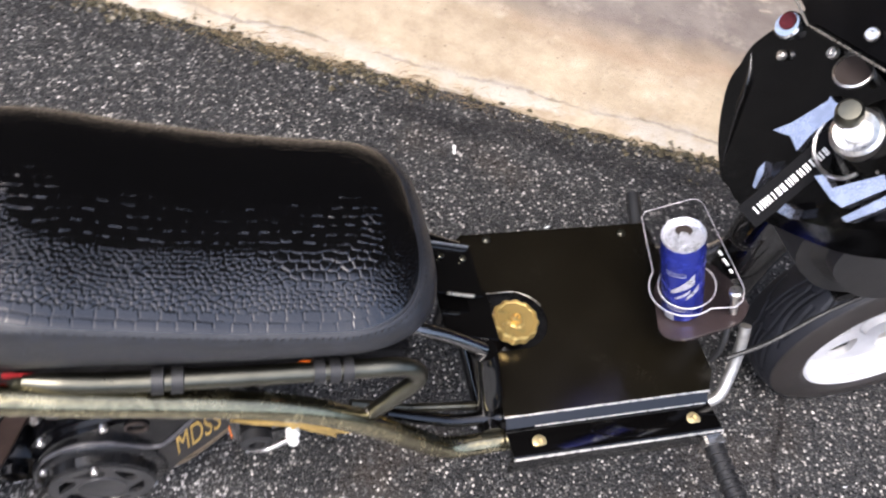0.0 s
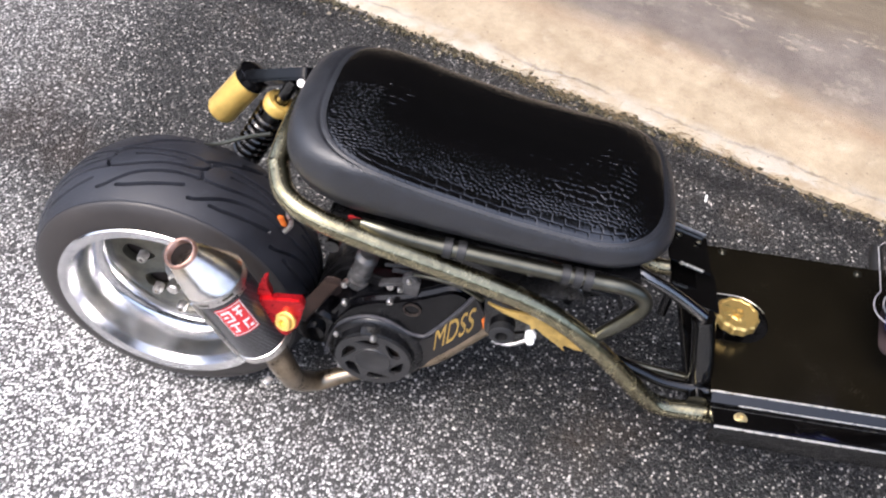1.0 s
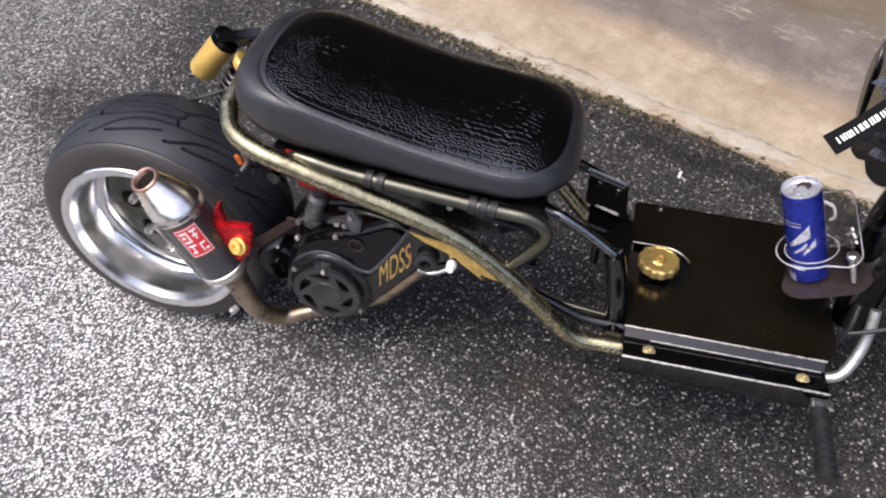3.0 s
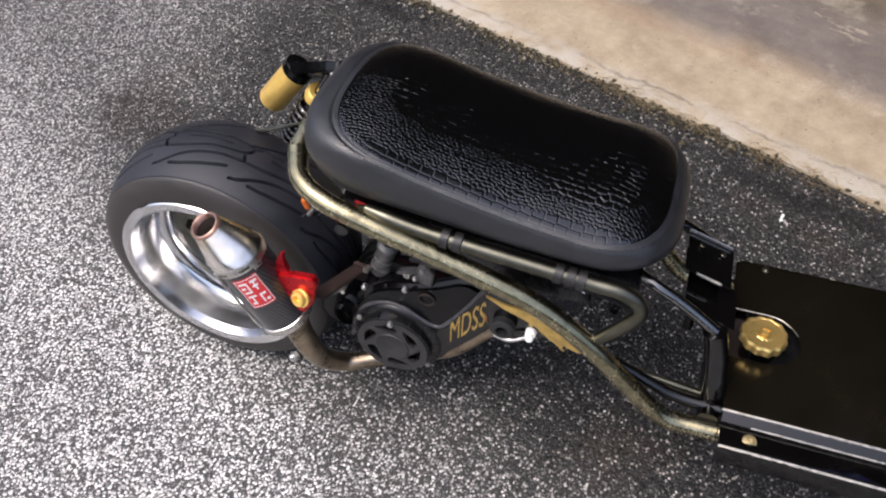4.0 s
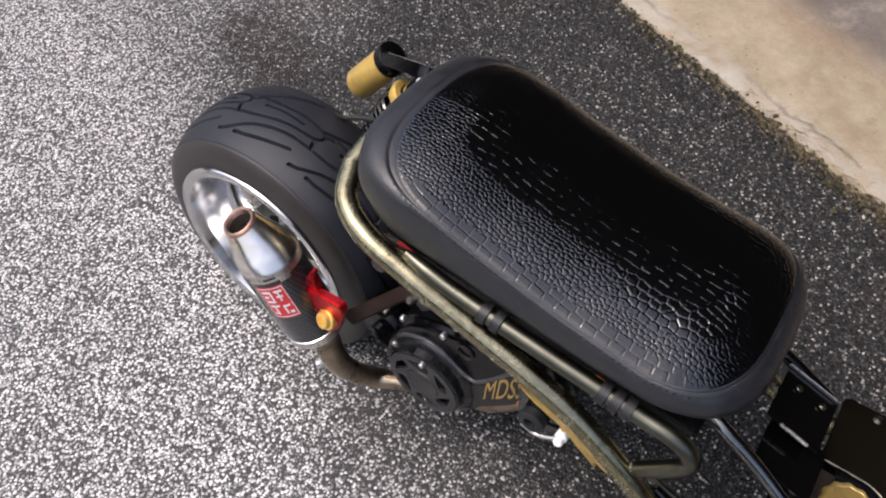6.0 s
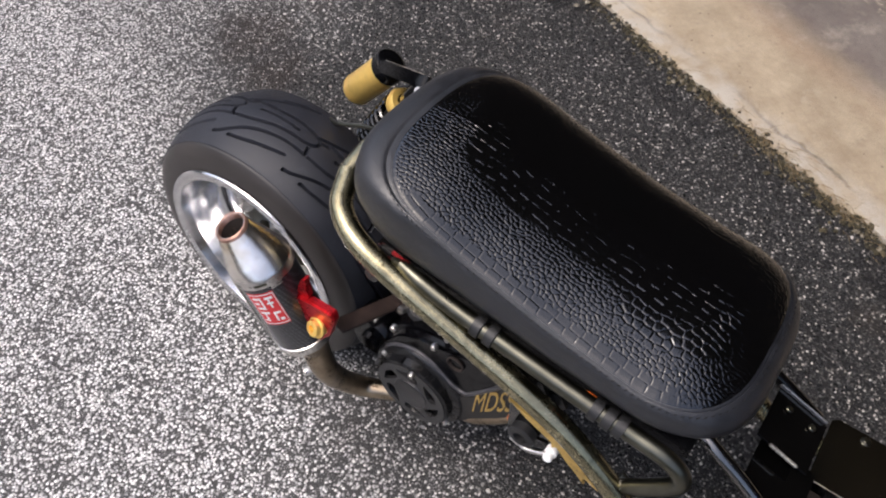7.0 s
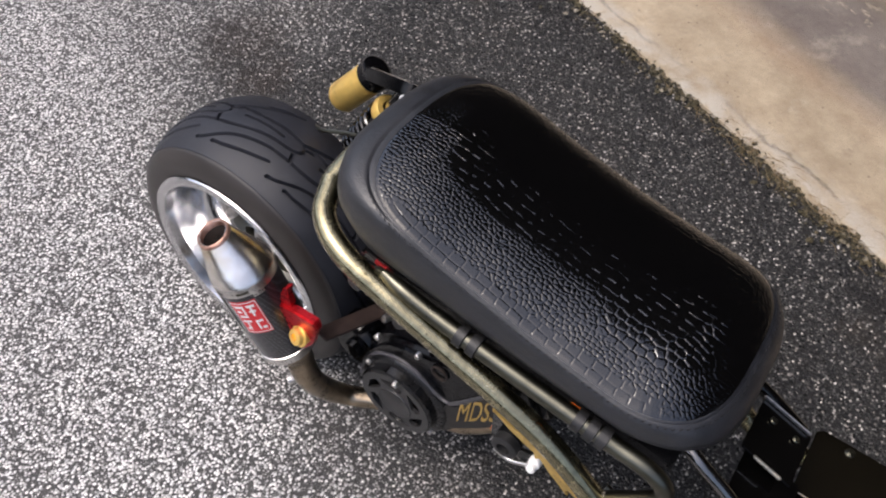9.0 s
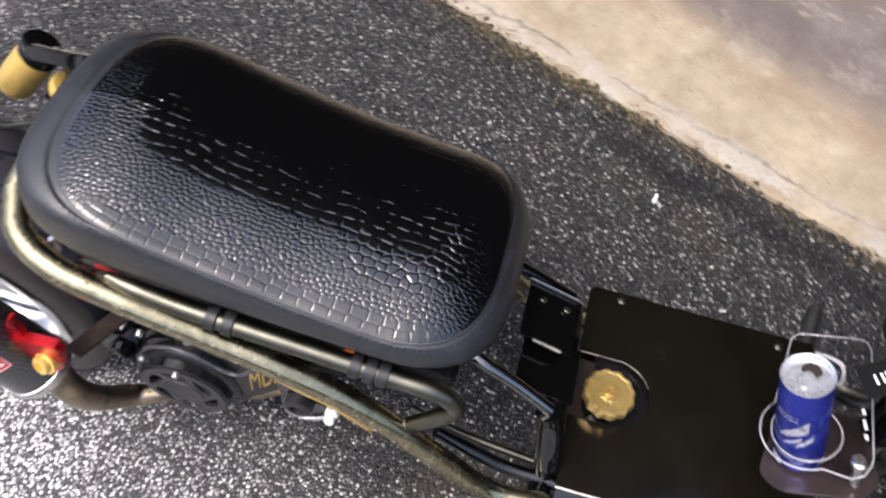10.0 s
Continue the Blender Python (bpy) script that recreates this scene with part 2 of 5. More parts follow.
RUBBER = plain("tyre rubber", (0.0118, 0.0130, 0.0182), 0.53, vary=0.35, scale=16, grain=700, relief=0.4, spec=0.45, wear=(0.0185, 0.0200, 0.0265))
SIDEWALL = plain("smooth tyre sidewall", (0.024, 0.0205, 0.0190), 0.44, vary=0.3, scale=14, grain=700, relief=0.08)
PLATE = plain("dull cast alloy", (0.150, 0.140, 0.105), 0.40, 0.7, vary=0.35, scale=40)
GRILLE = plain("grey-black grille plastic", (0.022, 0.0215, 0.022), 0.38, vary=0.3, scale=40)
RIDGE = plain("rubbed grey plastic edge", (0.055, 0.054, 0.06), 0.34, vary=0.4, scale=60)
ARMPANEL = plain("dull brown-black plastic", (0.0085, 0.0076, 0.0074), 0.45, vary=0.3, scale=30)
GOLDCAP = plain("gold anodised cap", (0.78, 0.55, 0.19), 0.30, 0.85, vary=0.05, scale=30, relief=0.0)
GRIP = plain("black rubber", (0.0085, 0.0085, 0.009), 0.5)
GOLD = plain("gold anodised aluminium", (0.92, 0.62, 0.17), 0.33, 0.7, vary=0.08, scale=60, relief=0.02)
BRASS = plain("dull brass", (0.58, 0.47, 0.25), 0.4, 0.8, vary=0.15, scale=90)
DECKBLACK = plain("black lacquer", (0.0044, 0.0035, 0.0019), 0.24, vary=0.3, scale=9, grain=300, relief=0.03)
GOLDPAINT = plain("worn gold leaf paint", (0.46, 0.31, 0.09), 0.42, 0.5, vary=0.3, scale=70, wear=(0.16, 0.11, 0.05))
# pale metal grey that paints sky reflections onto the black leg shield
SKYGREY = plain("grey of the sky reflection", (0.36, 0.37, 0.44), 0.26, 0.95, vary=0.25, scale=45, relief=0.02)
DULLGREY = plain("dull dark grey plastic", (0.016, 0.0148, 0.0142), 0.5, vary=0.25, scale=14, relief=0.1, spec=0.4)
FROST = plain("frosted acrylic edge", (0.46, 0.45, 0.46), 0.4, vary=0.15, scale=120)
POLISHED = plain("polished aluminium", (0.70, 0.70, 0.71), 0.18, 1.0, vary=0.07, scale=18, grain=500, relief=0.012)
CASTDARK = plain("grimy cast aluminium", (0.125, 0.122, 0.12), 0.48, 0.7, vary=0.45, scale=70, wear=(0.06, 0.055, 0.05))
ALLOY = plain("cast aluminium", (0.42, 0.41, 0.39), 0.45, 0.85, vary=0.3, scale=60)
STEEL = plain("zinc-plated steel", (0.62, 0.60, 0.57), 0.3, 1.0, vary=0.2, scale=200)
EDGE = plain("bare metal edge", (0.70, 0.66, 0.58), 0.28, 0.9, vary=0.15, scale=80)
PIPE = plain("heat-browned steel pipe", (0.30, 0.24, 0.17), 0.3, 0.95, vary=0.4, scale=28, wear=(0.2, 0.14, 0.09))
REDDENED = plain("heat-reddened steel", (0.36, 0.215, 0.165), 0.42, 0.8, vary=0.35, scale=90)
RED = plain("red anodised aluminium", (0.45, 0.012, 0.018), 0.28, 0.7, vary=0.2, scale=60)
DULLRED = plain("dark red enamel", (0.07, 0.010, 0.013), 0.4, vary=0.3, scale=200, spec=0.2)
DARKRED = plain("dark red rubber", (0.24, 0.012, 0.014), 0.45, vary=0.25, scale=60)
REDLABEL = plain("red label", (0.62, 0.025, 0.03), 0.4, vary=0.1, scale=60)
WHITE = plain("white print", (0.78, 0.78, 0.76), 0.45, vary=0.06, scale=80)
WHITERIM = plain("white powder-coated alloy", (0.50, 0.50, 0.51), 0.35, vary=0.1, scale=40)
ORANGE = plain("orange plastic", (0.50, 0.12, 0.015), 0.35, vary=0.2, scale=90)
BROWN = plain("rusty brown steel", (0.042, 0.028, 0.024), 0.5, 0.3, vary=0.4, scale=50, wear=(0.075, 0.042, 0.03))
CANBLUE = plain("blue printed aluminium", (0.016, 0.028, 0.27), 0.25, 0.55, vary=0.12, scale=40)
CANSILVER = plain("silver printed aluminium", (0.66, 0.67, 0.72), 0.28, 0.7, vary=0.08, scale=60)
STRAP = plain("black woven strap", (0.0035, 0.0035, 0.004), 0.75, vary=0.2, scale=300, relief=0.4, spec=0.1)
SMOKED = plain("smoked plastic", (0.03, 0.022, 0.022), 0.15, vary=0.2, scale=20, relief=0.02)
STRAW = plain("dry grass", (0.17, 0.12, 0.06), 0.8, vary=0.4, scale=60)
# soot in the exhaust outlet; elsewhere the shade inside holes and recesses, as colour
HOLE = plain("soot and hole shade", (0.018, 0.011, 0.008), 0.9)
# near-black and almost without gloss, for the unseen walls that block the sky
SKYBLOCK = plain("near-black sky blocker", (0.014, 0.013, 0.012), 0.95, vary=0.3, scale=1.5, grain=40, spec=0.03)


# ---- mesh tools ----
def mesh_of(name, bm):
    me = bpy.data.meshes.new(name)
    bmesh.ops.recalc_face_normals(bm, faces=bm.faces)
    bm.to_mesh(me)
    bm.free()
    return me


def part(name, bm, material, parent, label="", smooth=38):
    """Links a bmesh (or a mesh) as one object under parent."""
    me = bm if isinstance(bm, bpy.types.Mesh) else mesh_of(name, bm)
    for m in material if isinstance(material, (list, tuple)) else [material]:
        me.materials.append(m)
    ob = new(name, me)
    if parent is not None:
        ob.parent = parent
    if smooth:
        me.shade_smooth()
        me.set_sharp_from_angle(angle=radians(smooth))
    if label:
        tagged(ob, label)
    return ob


def thing(name, label, category, group="", m=None):
    ob = tagged(new(name), label, category, group)
    ob.empty_display_size = 0.05
    if m is not None:
        ob.matrix_world = m
    return ob


def curve_points(points, steps=8):
    """A Catmull-Rom line through the points."""
    pts = [Vector(p) for p in points]
    if len(pts) < 3 or steps < 2:
        return pts
    pts = [2 * pts[0] - pts[1], *pts, 2 * pts[-1] - pts[-2]]
    out = []
    for a, b, c, d in zip(pts, pts[1:], pts[2:], pts[3:]):
        for i in range(steps):
            t = i / steps
            out.append(0.5 * (2 * b + (c - a) * t + (2 * a - 5 * b + 4 * c - d) * t * t + (3 * b - a - 3 * c + d) * t**3))
    return out + [pts[-2]]


def tube(points, radius, sides=14, steps=8, closed_ends=True, bm=None, flat=1.0):
    """A round bar along a smooth line; radius a number or one for each given point."""
    bm = bm or bmesh.new()
    line = curve_points(points, steps)
    radii = [radius] * len(line) if isinstance(radius, (int, float)) else np.interp(np.linspace(0, len(radius) - 1, len(line)), range(len(radius)), radius).tolist()
    rings, side = [], None
    for i, p in enumerate(line):
        way = (line[min(i + 1, len(line) - 1)] - line[max(i - 1, 0)]).normalized()
        if side is None:
            side = way.orthogonal().normalized()
        side = (side - way * side.dot(way)).normalized()
        up = way.cross(side)
        rings.append([bm.verts.new(p + radii[i] * (math.cos(a) * side + flat * math.sin(a) * up)) for a in np.linspace(0, 2 * math.pi, sides, endpoint=False).tolist()])
    for a, b in zip(rings, rings[1:]):
        for j in range(sides):
            bm.faces.new((a[j], a[(j + 1) % sides], b[(j + 1) % sides], b[j]))
    if closed_ends:
        bm.faces.new(rings[0][::-1]), bm.faces.new(rings[-1])
    return bm


def lathe(profile, at, axis, sides=48, bm=None, wave=None):
    """Turns a profile of (along the axis, radius) round an axis from a place. wave: radius factor by angle."""
    bm = bm or bmesh.new()
    axis = Vector(axis).normalized()
    side = axis.orthogonal().normalized()
    up = axis.cross(side)
    rings = []
    for along, r in profile:
        rings.append([bm.verts.new(Vector(at) + axis * along + max(r, 1e-5) * (wave(a) if wave else 1) * (math.cos(a) * side + math.sin(a) * up)) for a in np.linspace(0, 2 * math.pi, sides, endpoint=False).tolist()])
    for a, b in zip(rings, rings[1:]):
        for j in range(sides):
            bm.faces.new((a[j], a[(j + 1) % sides], b[(j + 1) % sides], b[j]))
    for ring, r in ((rings[0], profile[0][1]), (rings[-1], profile[-1][1])):
        if r < 2e-4:
            bmesh.ops.remove_doubles(bm, verts=ring, dist=1e-3)
    return bm


def slab(outline, axis, low, high, bevel=0.0, bm=None, segments=2):
    """A flat outline of 2D points drawn out along an axis ('x', 'y' or 'z') from low to high."""
    bm = bm or bmesh.new()
    order = {"x": lambda a, b, c: (c, a, b), "y": lambda a, b, c: (a, c, b), "z": lambda a, b, c: (a, b, c)}[axis]
    lower = [bm.verts.new(order(a, b, low)) for a, b in outline]
    upper = [bm.verts.new(order(a, b, high)) for a, b in outline]
    n = len(outline)
    faces = [bm.faces.new(lower[::-1]), bm.faces.new(upper)]
    faces += [bm.faces.new((lower[i], lower[(i + 1) % n], upper[(i + 1) % n], upper[i])) for i in range(n)]
    bmesh.ops.recalc_face_normals(bm, faces=faces)
    if bevel:
        edges = {e for f in faces for e in f.edges if e.calc_face_angle(0) > 0.6}
        bmesh.ops.bevel(bm, geom=list(edges), offset=bevel, segments=segments, affect="EDGES", clamp_overlap=True)
    return bm


def pierced(outer, holes, low, high):
    """A plate in the xz plane with holes through it, from y low to y high."""
    bm = bmesh.new()
    loops = [[bm.verts.new((a, low, b)) for a, b in loop] for loop in (outer, *holes)]
    edges = [bm.edges.new((a, b)) for loop in loops for a, b in zip(loop, loop[1:] + loop[:1])]
    faces = [g for g in bmesh.ops.triangle_fill(bm, edges=edges, use_beauty=True)["geom"] if isinstance(g, bmesh.types.BMFace)]
    moved = bmesh.ops.extrude_face_region(bm, geom=faces)
    bmesh.ops.translate(bm, verts=[g for g in moved["geom"] if isinstance(g, bmesh.types.BMVert)], vec=(0, high - low, 0))
    return bm


def ring_points(centre, radius, count, start=0.0):
    return [(centre[0] + radius * math.cos(a + start), centre[1] + radius * math.sin(a + start)) for a in np.linspace(0, 2 * math.pi, count, endpoint=False)]


def polar(centre, points, turn, corner=0.003):
    """A small rounded outline given as (radius, angle) round a centre."""
    return round_outline([(centre[0] + q * math.cos(a + turn), centre[1] + q * math.sin(a + turn)) for q, a in points], corner, 4)


def bar(a, b, width, thick, bevel=0.002):
    """A flat bar from a to b."""
    a, b = Vector(a), Vector(b)
    bm = block((0, 0, 0), (width, thick, (b - a).length), bevel)
    bm.transform(Matrix.Translation((a + b) / 2) @ (b - a).to_track_quat("Z", "Y").to_matrix().to_4x4())
    return bm


def block(centre, size, bevel=0.002, turn=None, bm=None):
    """A bevelled box, turned by Euler degrees."""
    bm = bm or bmesh.new()
    made = bmesh.ops.create_cube(bm, size=1.0, matrix=Matrix.Translation(centre) @ (pose(0, 0, 0, *turn) if turn else Matrix()) @ Matrix.Diagonal((*size, 1)))
    edges = {e for v in made["verts"] for e in v.link_edges}
    if bevel:
        bmesh.ops.bevel(bm, geom=list(edges), offset=bevel, segments=2, affect="EDGES", clamp_overlap=True)
    return bm


def round_outline(points, radius, steps=5):
    """Rounds the corners of a 2D outline."""
    out, n = [], len(points)
    for i in range(n):
        p, a, b = Vector(points[i]), Vector(points[i - 1]), Vector(points[(i + 1) % n])
        r = min(radius, (a - p).length * 0.45, (b - p).length * 0.45)
        s, e = p + (a - p).normalized() * r, p + (b - p).normalized() * r
        out += [tuple((1 - t) ** 2 * s + 2 * t * (1 - t) * p + t * t * e) for t in np.linspace(0, 1, steps)]
    return out


def hex_bolt(at, axis, radius, height, material, parent, name="bolt", label="", washer=0.0):
    """A socket-head bolt with an optional washer."""
    bm = bmesh.new()
    if washer:
        lathe([(-0.001, 0), (-0.001, washer), (0.001, washer), (0.0015, washer * 0.9), (0.0015, 0)], at, axis, 20, bm)
    lathe([(0, radius), (height * 0.75, radius), (height, radius * 0.8), (height, radius * 0.45), (height * 0.5, radius * 0.42), (height * 0.5, 0)], at, axis, 18, bm)
    return part(name, bm, material, parent, label)


# ---- ground ----
def road():
    bm = bmesh.new()
    bmesh.ops.create_grid(bm, x_segments=2, y_segments=2, size=400)
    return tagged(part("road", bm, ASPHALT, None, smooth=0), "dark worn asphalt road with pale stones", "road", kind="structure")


EDGE_AT, EDGE_TURN = (0.0, 1.005, 0.0), -19.4   # where the concrete begins, and how it runs


def pavement():
    """Concrete apron with a ragged lip, a finger high over the asphalt. Its own x runs along the lip."""
    rows = []
    xs = np.concatenate([np.linspace(-30, -3.2, 12), np.linspace(-3, 4, 700), np.linspace(4.2, 30, 12)])
    for x in xs:
        rag = 0.020 * noise.noise((x * 2.2, 0, 5)) + 0.012 * noise.noise((x * 9, 1, 5)) + 0.007 * noise.noise((x * 31, 2, 5))
        lift = 0.012 + 0.006 * noise.noise((x * 5, 7, 1))
        rows.append([(x, rag - 0.006, -0.02), (x, rag, lift * 0.6), (x, rag + 0.012 + 0.006 * noise.noise((x * 40, 3, 3)), lift), (x, rag + 0.06, 0.016),
                     (x, 0.25, 0.015), (x, 0.7, 0.02), (x, 2.0, 0.05), (x, 30.0, 0.05)])
    n = len(rows[0])
    me = bpy.data.meshes.new("pavement")
    me.from_pydata([p for row in rows for p in row], [], [(i * n + j, (i + 1) * n + j, (i + 1) * n + j + 1, i * n + j + 1) for i in range(len(rows) - 1) for j in range(n - 1)])
    ob = part("pavement", me, CONCRETE, None)
    ob.matrix_world = pose(*EDGE_AT, 0, 0, EDGE_TURN)
    return tagged(ob, "stained cream concrete apron with a crumbling lip", "pavement", kind="structure")


def edge_litter():
    """Moss, crumbs and dry grass caught along the lip of the concrete."""
    rng = random.Random(4)
    verts, faces = [], []

    def crumb(x, y, z, r):
        base = len(verts)
        for k in range(6):
            a = k * math.pi / 3 + rng.random()
            verts.append((x + r * math.cos(a) * rng.uniform(0.6, 1.3), y + r * math.sin(a) * rng.uniform(0.6, 1.3), z + r * rng.uniform(-0.3, 0.3)))
        verts.append((x, y, z + r * rng.uniform(0.4, 0.9)))
        faces.extend((base + k, base + (k + 1) % 6, base + 6) for k in range(6))

    for _ in range(10000):
        x = rng.uniform(-2.2, 3.2)
        heap = max(0.08, 0.62 + 0.9 * noise.noise((x * 1.7, 3.3, 0)) + 0.5 * noise.noise((x * 6, 1.3, 0)))
        if rng.random() < heap:
            crumb(x, rng.gauss(-0.010, 0.014 if rng.random() < 0.8 else 0.030) + 0.02 * noise.noise((x * 2.2, 0, 5)), rng.uniform(0.001, 0.009), rng.choice((0.002, 0.003, 0.004, 0.005, 0.0075)) * rng.uniform(0.7, 1.2))
    me = bpy.data.meshes.new("edge_litter")
    me.from_pydata(verts, [], faces)
    n = Nodes("moss, grit and crumbs")
    tone = n.ramp(n.add("NewGeometry").outputs["Random Per Island"], [(0.0, (0.012, 0.010, 0.007)), (0.35, (0.040, 0.034, 0.015)), (0.7, (0.10, 0.078, 0.040)), (0.86, (0.13, 0.105, 0.065)), (1.0, (0.40, 0.36, 0.29))])
    ob = part("edge_litter", me, n.surface(Base__Color=n.mix(n.noise(14, 3, 0.6), tone, (0.035, 0.030, 0.016)), Roughness=0.9), None, smooth=0)
    ob.matrix_world = pose(*EDGE_AT, 0, 0, EDGE_TURN)
    tagged(ob, "brown moss and grit along the concrete lip", "debris", kind="stuff")
    bm = bmesh.new()
    for _ in range(300):
        x = rng.choice((rng.gauss(0.42, 0.16), rng.gauss(0.75, 0.2), rng.uniform(-1.5, 2.5)))
        y, a, l = rng.gauss(0.0, 0.018), rng.gauss(0.0, 0.7), rng.uniform(0.015, 0.06)
        z = rng.uniform(0.004, 0.014)
        tip = (x + l * math.cos(a), y + l * math.sin(a), z + rng.uniform(-0.003, 0.008))
        mid = ((x + tip[0]) / 2 + rng.gauss(0, 0.003), (y + tip[1]) / 2 + rng.gauss(0, 0.003), z + 0.005)
        tube([(x, y, z), mid, tip], [0.0005, 0.0005, 0.0002], 4, 2, bm=bm)
    ob = part("dry_grass", bm, STRAW, None)
    ob.matrix_world = pose(*EDGE_AT, 0, 0, EDGE_TURN)
    tagged(ob, "dry grass blades lying along the concrete lip", "grass", kind="stuff")


def road_chips():
    """Loose stone chips standing proud of the asphalt near the scooter."""
    rng = random.Random(9)
    verts, faces = [], []
    for _ in range(44000):
        x, y = rng.uniform(-1.5, 1.9), rng.uniform(-1.0, 1.25)
        if y > 0.97 - 0.352 * x:
            continue
        r = rng.choice((0.0014, 0.0018, 0.0022, 0.0026, 0.0034)) * rng.uniform(0.8, 1.15)
        turn, base = rng.random() * 6, len(verts)
        for k in range(5):
            a = turn + k * 1.2566
            verts.append((x + r * math.cos(a) * rng.uniform(0.55, 1.45), y + r * math.sin(a) * rng.uniform(0.55, 1.45), -0.0004))
        top = [(x + 0.55 * (verts[base + k][0] - x), y + 0.55 * (verts[base + k][1] - y), r * rng.uniform(0.3, 0.75)) for k in range(5)]
        verts.extend(top)
        faces.extend((base + k, base + (k + 1) % 5, base + 5 + (k + 1) % 5, base + 5 + k) for k in range(5))
        faces.append(tuple(base + 5 + k for k in range(5)))
    me = bpy.data.meshes.new("stone_chips")
    me.from_pydata(verts, [], faces)
    n = Nodes("asphalt stone")
    island = n.add("NewGeometry").outputs["Random Per Island"]
    col = n.ramp(island, [(0.0, (0.10, 0.10, 0.10)), (0.3, (0.33, 0.325, 0.315)), (0.6, (0.58, 0.57, 0.55)), (1.0, (0.84, 0.825, 0.79))])
    # chips take the same damp and painted shade as the road
    col = n.mix(n.math("MULTIPLY", damp_shade(n), 0.9), col, n.ramp(island, [(0.0, (0.010, 0.0098, 0.0095)), (0.5, (0.05, 0.047, 0.044)), (0.8, (0.20, 0.185, 0.165)), (1.0, (0.46, 0.44, 0.40))]))
    col = n.mix(n.math("MULTIPLY", gutter(n), 0.85), col, (0.01, 0.0095, 0.01))
    mat = n.surface(Base__Color=col, Roughness=n.math("MULTIPLY_ADD", n.noise(300, 2, 0.5), 0.3, 0.25), Specular__IOR__Level=0.6)
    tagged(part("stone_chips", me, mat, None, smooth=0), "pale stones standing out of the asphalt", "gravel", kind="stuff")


def litter():
    """Single pale scraps lying on the road."""
    for x, y, size, turn in ((0.758, 0.567, 0.024, 80), (0.92, 0.36, 0.012, 20), (1.35, -0.22, 0.008, 0)):
        bm = block((0, 0, 0.0015), (size, size * 0.24, 0.002), 0.0006)
        ob = part("paper_scrap", bm, WHITE, None)
        ob.matrix_world = pose(x, y, 0.001, 0, 0, turn)
        tagged(ob, "small white paper scrap on the asphalt", "litter", "paper scraps")


def unseen_walls():
    """Plain unseen walls, added beyond the concrete and all round to block sky and darken reflections."""
    ob = part("sky_block_north", block((0, 0.15, 6.0), (30, 0.3, 12.0), 0.01), SKYBLOCK, None, smooth=0)
    ob.matrix_world = pose(1.0, 3.6, 0.0, 0, 0, EDGE_TURN)
    tagged(ob, "unseen dark wall added beyond the concrete to block the sky", "wall", kind="structure")
    for name, x, y, turn, wide in (("sky_block_south", 0.0, -10.0, 0, 30), ("sky_block_east", 11.0, -2.0, 90, 20), ("sky_block_west", -11.0, -1.0, 90, 20)):
        ob = part(name, block((0, 0, 1.2), (wide, 0.3, 2.4), 0.01), SKYBLOCK, None, smooth=0)
        ob.matrix_world = pose(x, y, 0.0, 0, 0, turn)
        tagged(ob, "unseen dark wall added round the yard to block low sky", "wall", kind="structure")


road(), pavement(), edge_litter(), road_chips(), litter(), unseen_walls()

# ---- scooter ----
# Its own x runs forward from under the rear axle, y to its left, z up; it leans on its stand.
SCOOTER_AT = Matrix.Translation((-0.2127, -0.056, 0.0)) @ pose(0, 0, 0, 0, 0, 2.0) @ pose(0, 0, 0, -5.0, 0, 0)
scooter = thing("scooter", "custom low black and olive-gold scooter leaning on its stand", "scooter", m=SCOOTER_AT)
AXLE = Vector((0.0, 0.0, 0.231))


